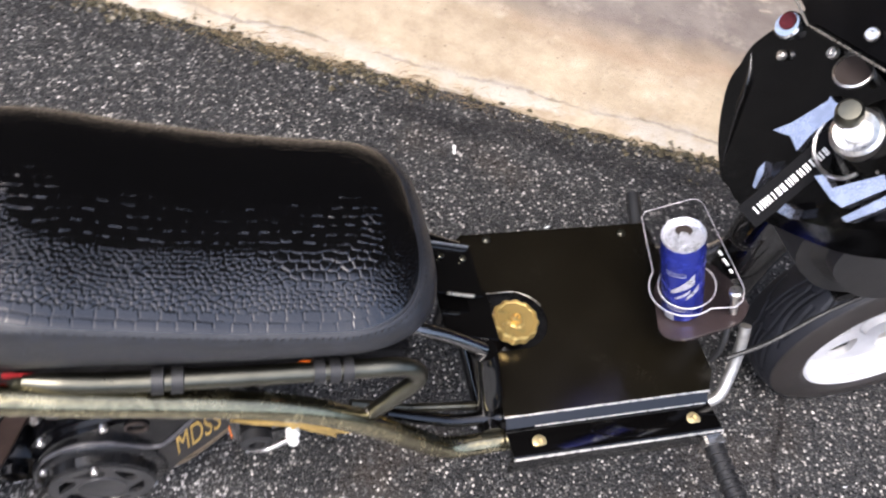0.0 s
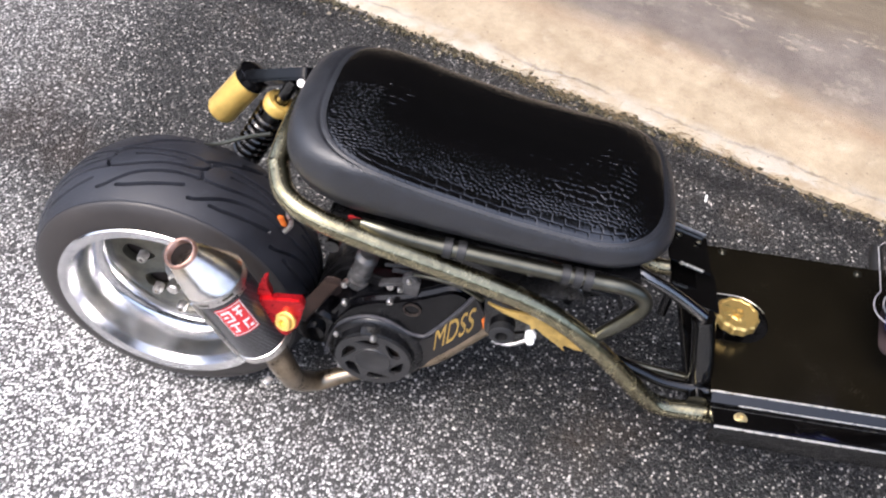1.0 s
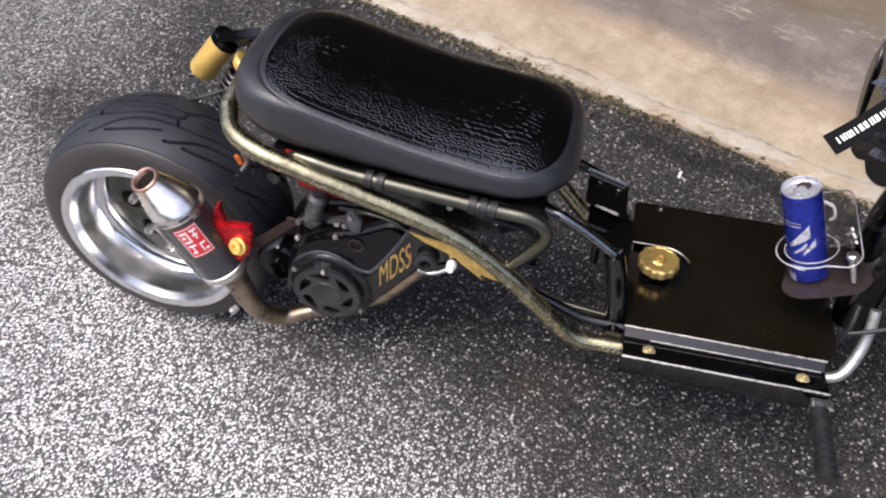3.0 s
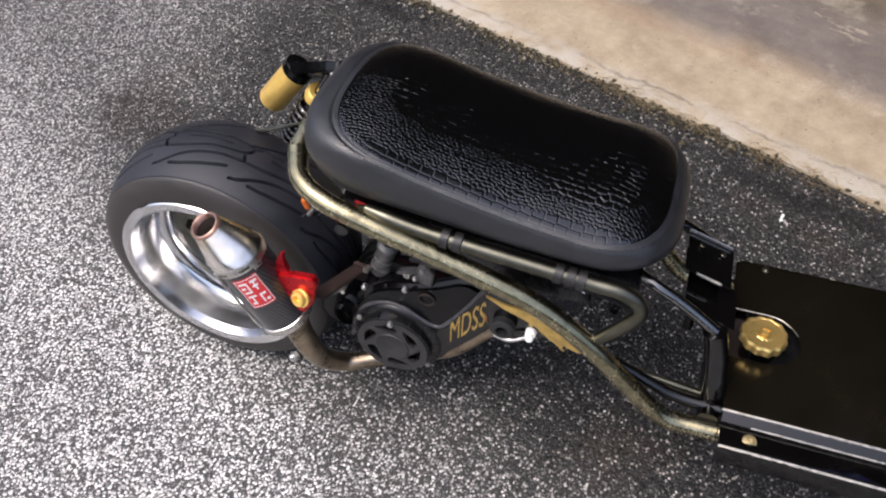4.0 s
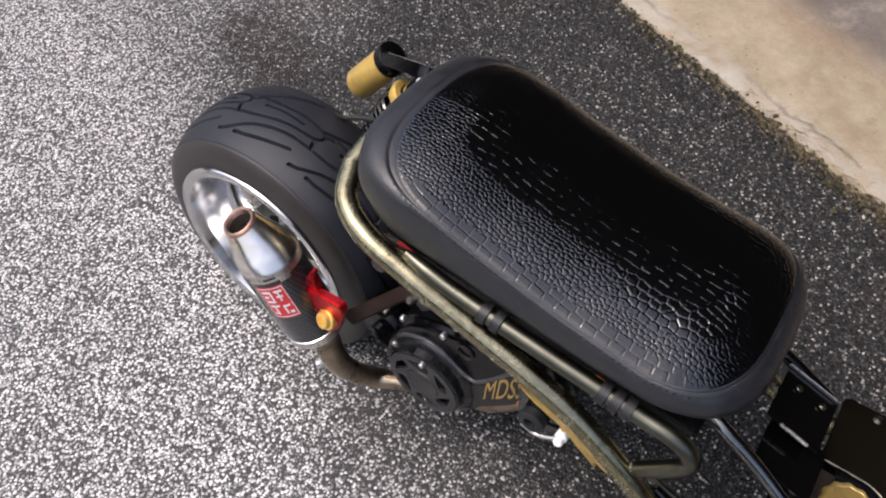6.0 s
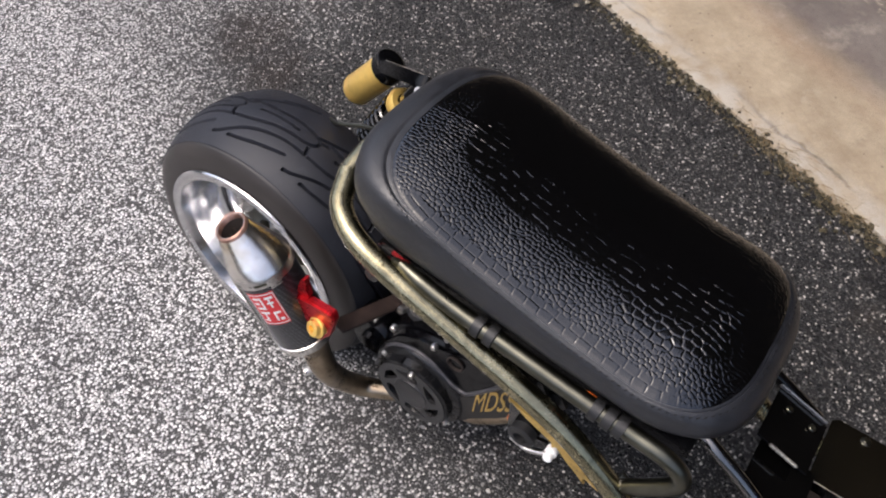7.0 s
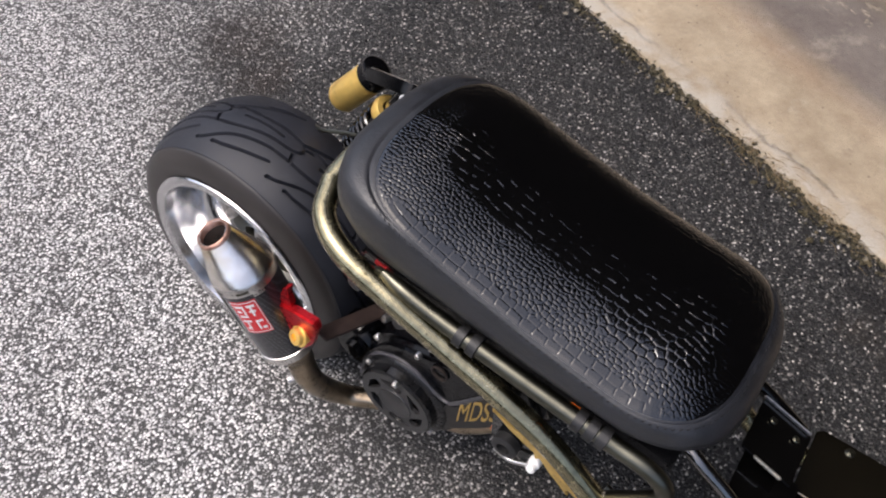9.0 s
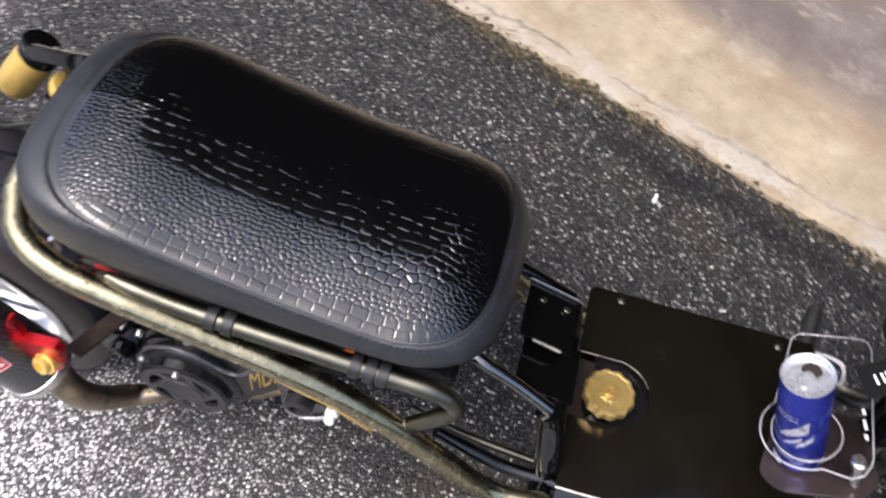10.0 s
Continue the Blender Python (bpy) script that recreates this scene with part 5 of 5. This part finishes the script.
    cap = part("filler_cap", lathe([(0.0, 0.030), (0.004, 0.0335), (0.016, 0.0335), (0.020, 0.0310), (0.0200, 0.0275), (0.0190, 0.0265), (0.0190, 0.0150), (0.0198, 0.0140), (0.0198, 0.0)], (0.906, 0.0, 0.300), (0, 0, 1), 144, wave=lobes), GOLDCAP, board, "gold knurled fuel filler cap", smooth=16)
    part("cap_neck", lathe([(-0.035, 0.026), (0.002, 0.026)], (0.906, 0.0, 0.300), (0, 0, 1), 32), BLACK, board)
    part("cap_keyhole", lathe([(0.0, 0.0085), (0.0025, 0.0080), (0.0028, 0.0048), (0.0010, 0.0040), (0.0010, 0.0)], (0.906, 0.0, 0.3212), (0, 0, 1), 24), GOLDCAP, cap)
    # foot peg
    peg = part("foot_peg", tube([(1.165, -0.20, 0.252), (1.164, -0.318, 0.250)], 0.0135, 16, 1), GRIP, scooter, "folding black rubber foot peg")
    for k in range(9):
        part("peg_ridge", lathe([(-0.003, 0.0135), (-0.002, 0.0158), (0.002, 0.0158), (0.003, 0.0135)], (1.1645, -0.212 - 0.0122 * k, 0.252), (0, -1, 0), 16), GRIP, peg)
    part("peg_hinge", block((1.166, -0.190, 0.252), (0.030, 0.022, 0.018), 0.003), STEEL, peg)
    part("left_peg", tube([(1.185, 0.17, 0.262), (1.20, 0.25, 0.275)], 0.012, 14, 1), GRIP, scooter, "folding black rubber foot peg")


def front_end():
    """Fork, wheel, column, cowl and bar clamp, as far as they show past the footboard."""
    hub = Vector((1.585, 0.0, 0.218))
    y = Vector((0, 1, 0))
    rim = lathe([(-0.050, 0.135), (-0.058, 0.143), (-0.0585, 0.1555), (-0.055, 0.157), (-0.052, 0.148), (-0.03, 0.142), (-0.012, 0.130), (0.0, 0.124), (0.03, 0.130), (0.058, 0.1555), (0.05, 0.158), (0.0, 0.138), (-0.05, 0.150)], hub, y, 80)
    wheel = part("front_wheel", rim, WHITERIM, scooter, "white dished front wheel")
    t = part("tyre", tyre_mesh("front_tyre", 0.218, 0.153, 0.066, 12, 70, 60, 0.0018), [RUBBER, SIDEWALL], wheel, "grooved black front tyre")
    t.location = hub
    part("hub", lathe([(-0.03, 0.0), (-0.03, 0.025), (-0.01, 0.035), (0.02, 0.035), (0.02, 0.0)], hub, y, 28), WHITERIM, wheel)
    centre = (hub.x, hub.z)
    petals = [polar(centre, [(0.044, 0.0), (0.075, -0.26), (0.104, -0.28), (0.116, 0.0), (0.104, 0.28), (0.075, 0.26)], k * math.pi / 3 + 0.3, 0.012) for k in range(6)]
    part("wheel_centre", pierced(ring_points(centre, 0.1285, 56), petals, -0.020, -0.008), WHITERIM, wheel, "white wheel centre with petal-shaped holes", smooth=30)
    part("wheel_backing", lathe([(0.004, 0.0), (0.004, 0.122), (0.008, 0.122), (0.008, 0.0)], hub, y, 48), SATIN, wheel)
    part("front_disc", lathe([(0.012, 0.045), (0.012, 0.10), (0.016, 0.10), (0.016, 0.045)], hub, y, 40), STEEL, wheel)
    for s in (-1, 1):
        part("fork_leg", tube([(1.585, s * 0.085, 0.218), (1.50, s * 0.083, 0.40), (1.42, s * 0.078, 0.58)], 0.018, 14, 3), BLACK, scooter)
    part("steering_column", tube([(1.23, 0.0, 0.26), (1.225, 0.0, 0.36), (1.22, 0.0, 0.48), (1.24, 0.0, 0.62), (1.22, 0.0, 0.72)], [0.03, 0.034, 0.04, 0.045, 0.03], 20, 6), BLACK, scooter, "black steering column")
    part("down_tube", tube([(1.17, -0.135, 0.25), (1.20, -0.13, 0.262), (1.220, -0.105, 0.29), (1.226, -0.085, 0.325), (1.226, -0.070, 0.355)], 0.0085, 16, 6), ALLOY, scooter, "bare metal front down tube")
    part("down_tube", tube([(1.17, 0.135, 0.25), (1.20, 0.13, 0.262), (1.222, 0.10, 0.30), (1.228, 0.06, 0.36), (1.235, 0.03, 0.44)], 0.0125, 16, 6), POLISHED, scooter)
    part("brake_hose", tube([(1.19, -0.105, 0.33), (1.25, -0.10, 0.355), (1.33, -0.085, 0.40), (1.42, -0.08, 0.46)], 0.0035, 8, 6), GRIP, scooter)
    part("wiring", tube([(1.205, -0.06, 0.35), (1.20, -0.08, 0.32), (1.195, -0.085, 0.29)], 0.005, 8, 4), GRIP, scooter)
    part("front_fender", slab(round_outline([(1.33, 0.42), (1.42, 0.46), (1.60, 0.50), (1.75, 0.44), (1.74, 0.425), (1.60, 0.475), (1.44, 0.44), (1.345, 0.40)], 0.01), "y", -0.075, 0.075, 0.01), BLACK, scooter, "black front mudguard")
    # leg shield: a thick moulded panel across the column, and the body in front of it
    outline = round_outline([(0.130, 0.650), (0.131, 0.690), (0.106, 0.740), (0.066, 0.806), (0.0, 0.850), (-0.20, 0.85), (-0.22, 0.72), (-0.15, 0.640), (-0.08, 0.590), (-0.02, 0.550), (0.030, 0.535), (0.080, 0.570), (0.108, 0.604)], 0.035, 8)
    bm = slab(outline, "x", 1.122, 1.210, 0.032, segments=6)
    shield = part("leg_shield", bm, BLACK, scooter, "glossy black moulded leg shield", smooth=60)
    part("moulded_rib", tube([(1.1225, 0.090, 0.712), (1.1205, 0.070, 0.690), (1.1205, 0.060, 0.655), (1.1215, 0.046, 0.612), (1.124, 0.030, 0.570)], [0.001, 0.0032, 0.0036, 0.003, 0.001], 10, 8), BLACK, shield)

    def facet(name, corners):
        """A ledge of the black moulding, leaning forward as it rises; its grey paints in the sky's reflection."""
        bm = bmesh.new()
        bm.faces.new([bm.verts.new(p) for p in corners])
        bmesh.ops.subdivide_edges(bm, edges=bm.edges[:], cuts=1)
        made = bmesh.ops.extrude_face_region(bm, geom=bm.faces[:])
        bmesh.ops.translate(bm, verts=[g for g in made["geom"] if isinstance(g, bmesh.types.BMVert)], vec=(0.016, 0.003, -0.006))
        return part(name, bm, SKYGREY, shield, "leg shield facet coloured grey as a sky reflection", smooth=30)

    facet("upper_facet", [(1.084, -0.036, 0.715), (1.094, -0.042, 0.73), (1.114, -0.047, 0.765), (1.115, -0.045, 0.769), (1.117, -0.053, 0.768), (1.121, -0.064, 0.771), (1.104, -0.064, 0.739), (1.093, -0.07, 0.718), (1.092, -0.053, 0.722)])
    facet("lower_facet", [(1.091, -0.107, 0.721), (1.095, -0.111, 0.727), (1.098, -0.127, 0.725), (1.123, -0.145, 0.763), (1.124, -0.158, 0.76), (1.1, -0.148, 0.72), (1.096, -0.135, 0.718)])
    facet("bottom_facet", [(1.092, -0.16, 0.72), (1.113, -0.166, 0.757), (1.115, -0.176, 0.756), (1.094, -0.167, 0.721)])
    facet("small_facet", [(1.099, -0.044, 0.634), (1.104, -0.032, 0.649), (1.109, -0.03, 0.659), (1.107, -0.039, 0.651), (1.1, -0.048, 0.635)])
    facet("low_facet", [(1.099, -0.092, 0.647), (1.104, -0.09, 0.658), (1.108, -0.102, 0.661), (1.105, -0.107, 0.652)])
    badge = part("badge", lathe([(-0.004, 0.0), (-0.004, 0.0150), (0.002, 0.0150), (0.004, 0.0130), (0.004, 0.0)], (1.116, 0.056, 0.777), (-0.85, -0.1, 0.5), 32), POLISHED, shield, "round chrome badge")
    part("badge_face", lathe([(0.0035, 0.0095), (0.0048, 0.009), (0.0052, 0.0)], (1.116, 0.058, 0.780), (-0.85, -0.1, 0.5), 24), DULLRED, badge, "plain dark red badge centre")
    hex_bolt((1.119, 0.042, 0.748), (-1, 0, 0.2), 0.0055, 0.006, STEEL, shield, "shield_bolt")
    hex_bolt((1.118, -0.016, 0.798), (-1, 0, 0.4), 0.006, 0.006, STEEL, shield, "shield_bolt")
    part("dial_ring", lathe([(-0.004, 0.0165), (0.0, 0.0190), (0.003, 0.0185), (0.004, 0.0168)], (1.114, -0.0517, 0.806), (-0.7, -0.1, 0.7), 32), STEEL, shield, "dark metal dial ring")
    part("dial_face", lathe([(0.001, 0.0), (0.001, 0.0168)], (1.114, -0.0517, 0.806), (-0.7, -0.1, 0.7), 32), HOLE, shield)
    part("visor", slab(round_outline([(0.060, 0.812), (0.022, 0.804), (-0.076, 0.834), (-0.20, 0.87), (-0.20, 0.93), (0.05, 0.93)], 0.006), "x", 1.105, 1.165, 0.006), SHROUD, shield, "smoked instrument visor")
    part("visor_edge", tube([(1.104, 0.060, 0.812), (1.104, 0.022, 0.804), (1.104, -0.076, 0.834), (1.104, -0.20, 0.87)], 0.0013, 6, 1), EDGE, shield)
    lock = part("ignition_lock", lathe([(-0.02, 0.0240), (0.0, 0.0250), (0.006, 0.0240), (0.009, 0.020), (0.007, 0.013), (0.011, 0.011), (0.011, 0.0)], (1.112, -0.100, 0.772), (-0.75, -0.25, 0.6), 32), STEEL, shield, "bright metal ignition lock")
    part("lock_cap", lathe([(-0.012, 0.0135), (0.004, 0.013), (0.008, 0.010), (0.009, 0.0)], (1.100, -0.088, 0.787), (-0.6, -0.2, 0.75), 24), GUNMETAL, lock)
    hex_bolt((1.100, -0.057, 0.852), (-0.8, -0.2, 0.5), 0.0065, 0.006, STEEL, shield, "visor_screw")
    part("lock_bezel", tube([(1.112 + 0.01 * math.sin(a), -0.096 + 0.034 * math.cos(a), 0.752 + 0.030 * math.sin(a)) for a in np.linspace(3.3, 6.2, 10)], 0.0022, 6, 2), STEEL, shield)
    part("front_body", slab(round_outline([(1.16, 0.56), (1.26, 0.475), (1.36, 0.455), (1.50, 0.53), (1.56, 0.66), (1.40, 0.80), (1.18, 0.81)], 0.05), "y", -0.125, 0.115, 0.03, segments=3), DULLGREY, scooter, "dull dark grey front body")


rear_wheel(), muffler(), engine(), frame_tubes(), seat(), rear_shock(), deck(), front_end()


# ---- cup holder, can and lanyard ----
CAN_LOW, CAN_TOP = Vector((1.121, -0.046, 0.384)), Vector((1.060, -0.034, 0.537))
AX = (CAN_TOP - CAN_LOW).normalized()
E1 = (Vector((1, 0, 0)) - AX * AX.x).normalized()
E2 = AX.cross(E1)


def holder_frame(lift):
    o = CAN_LOW + AX * lift
    return Matrix(((E1.x, E2.x, AX.x, o.x), (E1.y, E2.y, AX.y, o.y), (E1.z, E2.z, AX.z, o.z), (0, 0, 0, 1)))


def cup_holder():
    out = [(0.004 + 0.047 * math.cos(a), 0.047 * math.sin(a)) for a in np.linspace(radians(130), radians(290), 20)]
    out += [(0.048, -0.053), (0.060, -0.048), (0.068, -0.036), (0.071, -0.026), (0.082, 0.118), (0.079, 0.129), (0.070, 0.134), (0.004, 0.138), (-0.005, 0.131)]
    hole = [(0.037 * math.cos(a) + 0.006, 0.037 * math.sin(a)) for a in np.linspace(0, 2 * math.pi, 40, endpoint=False)]
    bm = bmesh.new()
    ov, hv = [[bm.verts.new((a, b, 0)) for a, b in loop] for loop in (out, hole)]
    edges = [bm.edges.new((a, b)) for loop in (ov, hv) for a, b in zip(loop, loop[1:] + loop[:1])]
    faces = [g for g in bmesh.ops.triangle_fill(bm, edges=edges, use_beauty=True)["geom"] if isinstance(g, bmesh.types.BMFace)]
    moved = bmesh.ops.extrude_face_region(bm, geom=faces)
    bmesh.ops.translate(bm, verts=[g for g in moved["geom"] if isinstance(g, bmesh.types.BMVert)], vec=(0, 0, 0.005))
    bm.transform(holder_frame(0.049))
    holder = part("cup_holder", bm, ACRYLIC, scooter, "clear acrylic cup holder on the column", smooth=0)
    rim = bmesh.new()
    for loop in (out, hole):
        pts = [(a, b, 0.0025) for a, b in loop]
        tube(pts + [pts[0]], 0.0010, 6, 1, closed_ends=False, bm=rim)
    rim.transform(holder_frame(0.049))
    part("holder_rim", rim, FROST, holder, "frosted white acrylic edge")
    cup = slab(round_outline([(-0.045, -0.03), (-0.02, -0.05), (0.06, -0.05), (0.085, -0.03), (0.07, 0.06), (-0.02, 0.06)], 0.03), "z", -0.012, -0.006, 0.001)
    cup.transform(holder_frame(0.006))
    part("holder_floor", cup, SMOKED, holder, "smoked lower shelf")
    post = lathe([(-0.045, 0.005), (0.0, 0.005), (0.0, 0.0085), (0.006, 0.0085), (0.008, 0.006), (0.008, 0.0)], (0.056, -0.036, 0.004), (0, 0, 1), 20)
    post.transform(holder_frame(0.05))
    part("holder_bolt", post, STEEL, holder, "bright cap bolt")
    clip = tube([(1.112, 0.053, 0.450), (1.126, 0.054, 0.450), (1.142, 0.051, 0.448), (1.147, 0.042, 0.446), (1.147, 0.030, 0.440), (1.140, 0.026, 0.436)], [0.0034, 0.0022, 0.0030, 0.0020, 0.0030, 0.0022], 8, 4)
    part("holder_clip", clip, FROST, holder, "frosted acrylic clip")
    stem = tube([(1.126, 0.054, 0.450), (1.128, 0.056, 0.430)], 0.002, 8, 1)
    part("clip_stem", stem, FROST, holder)
    bars = bmesh.new()
    for k, w in enumerate((0.010, 0.016, 0.008)):
        block((0.066, 0.030 - 0.016 * k, 0.0054), (0.0035, w * 0.8, 0.0006), 0, (0, 0, 6), bars)
    bars.transform(holder_frame(0.049))
    part("holder_marks", bars, WHITE, holder, smooth=0)


def drink_can():
    low, length, r = SCOOTER_AT @ CAN_LOW, (CAN_TOP - CAN_LOW).length, 0.0276
    way = (SCOOTER_AT.to_3x3() @ AX).normalized()
    can = thing("drink_can", "open slim blue and silver drink can in the holder", "can", m=Matrix.Translation(low) @ way.to_track_quat("Z", "Y").to_matrix().to_4x4())
    part("body", lathe([(0.0, 0.019), (0.001, 0.021), (0.008, r), (length - 0.014, r), (length - 0.005, 0.0262), (length - 0.002, 0.0258)], (0, 0, 0), (0, 0, 1), 48), CANBLUE, can, "blue printed can wall")
    part("lid", lathe([(length - 0.003, 0.0262), (length, 0.0272), (length + 0.0012, 0.0268), (length + 0.0005, 0.0250), (length - 0.005, 0.0238), (length - 0.0045, 0.012), (length - 0.0045, 0.0)], (0, 0, 0), (0, 0, 1), 48), CANSILVER, can, "bare aluminium lid")
    part("mouth", slab([(0.0085 * math.cos(a) - 0.010, 0.0105 * math.sin(a)) for a in np.linspace(0, 2 * math.pi, 24, endpoint=False)], "z", length - 0.0044, length - 0.0038), HOLE, can, "open drinking hole")
    part("ring_pull", slab([(0.011 * math.cos(a) + 0.004, 0.0075 * math.sin(a)) for a in np.linspace(0, 2 * math.pi, 24, endpoint=False)], "z", length - 0.0036, length - 0.0024, 0.0004), CANSILVER, can)
    facing = can.matrix_world.to_3x3().inverted() @ Vector((-0.5, -0.55, 0.3))
    mid = math.atan2(facing.y, facing.x)
    band = bmesh.new()

    def printed(a0, a1, z0, z1, rise=0.0, taper=1.0):
        rows = []
        for a in np.linspace(a0, a1, 14):
            f = (a - a0) / (a1 - a0)
            half = (z1 - z0) / 2 * (1 + (taper - 1) * f)
            c = (z0 + z1) / 2 + rise * f
            rows.append([band.verts.new(((r + 0.0003) * math.cos(mid + a), (r + 0.0003) * math.sin(mid + a), z)) for z in (c - half, c + half)])
        for a, b in zip(rows, rows[1:]):
            band.faces.new((a[0], b[0], b[1], a[1]))

    printed(-0.35, 0.75, 0.072, 0.078, 0.030, 4.0)
    printed(-0.15, 0.55, 0.060, 0.064, 0.018, 2.0)
    printed(0.35, 1.0, 0.060, 0.066, 0.020, 2.2)
    for z in (0.118, 0.112, 0.036, 0.031):
        printed(-0.6, 0.35, z, z + 0.0016)
    printed(-0.75, -0.2, 0.006, 0.020)
    part("print", band, CANSILVER, can, "silver slanting print")


def lanyard():
    top, low = SCOOTER_AT @ Vector((1.130, -0.075, 0.742)), SCOOTER_AT @ Vector((1.045, -0.108, 0.662))
    strap = thing("key_lanyard", "black woven key lanyard with white print", "lanyard", m=Matrix.Translation(top))
    d = low - top
    side = d.cross(Vector((0.25, 0.6, -0.75))).normalized()
    n = d.cross(side).normalized()
    bm = bmesh.new()
    rows = []
    for k in range(17):
        t = k / 16
        c = d * t + Vector((0, 0, -0.006)) * math.sin(t * math.pi)
        rows.append([bm.verts.new(c + side * s * 0.0145 + n * h * 0.0009) for s, h in ((-1, -1), (1, -1), (1, 1), (-1, 1))])
    for a, b in zip(rows, rows[1:]):
        for j in range(4):
            bm.faces.new((a[j], a[(j + 1) % 4], b[(j + 1) % 4], b[j]))
    bm.faces.new(rows[0]), bm.faces.new(rows[-1])
    band = part("strap", bm, STRAP, strap)
    marks = bmesh.new()
    up = n if n.z > 0 else -n
    rng, t = random.Random(21), 0.16
    while t < 0.90:
        w = rng.choice((0.0009, 0.0016, 0.0020, 0.0023))
        c = d * t + Vector((0, 0, -0.006)) * math.sin(t * math.pi) + up * 0.0015
        for tilt in ((-0.3, 0.3) if w > 0.0015 else (0.0,)):
            a, b = d.normalized() * 0.00085, side * 0.0044
            mid = c + d.normalized() * (w * (1 if tilt > 0 else -1 if tilt < 0 else 0) * 0.75) + up * (0.0001 if tilt > 0 else 0)
            marks.faces.new([marks.verts.new(mid + p) for p in (a + b, a - b, -a - b, -a + b)])
        t += (2 * w + 0.0032) / d.length
    part("print", marks, WHITE, band, "row of white marks", smooth=0)
    ring = [Vector((0.012 * math.cos(a), 0.012 * math.sin(a), 0.004 * math.sin(2 * a))) + Vector((0.008, 0.004, 0.006)) for a in np.linspace(0, 2 * math.pi, 24)]
    part("key_ring", tube(ring, 0.0013, 8, 1, closed_ends=False), STEEL, strap)


cup_holder(), drink_can(), lanyard()
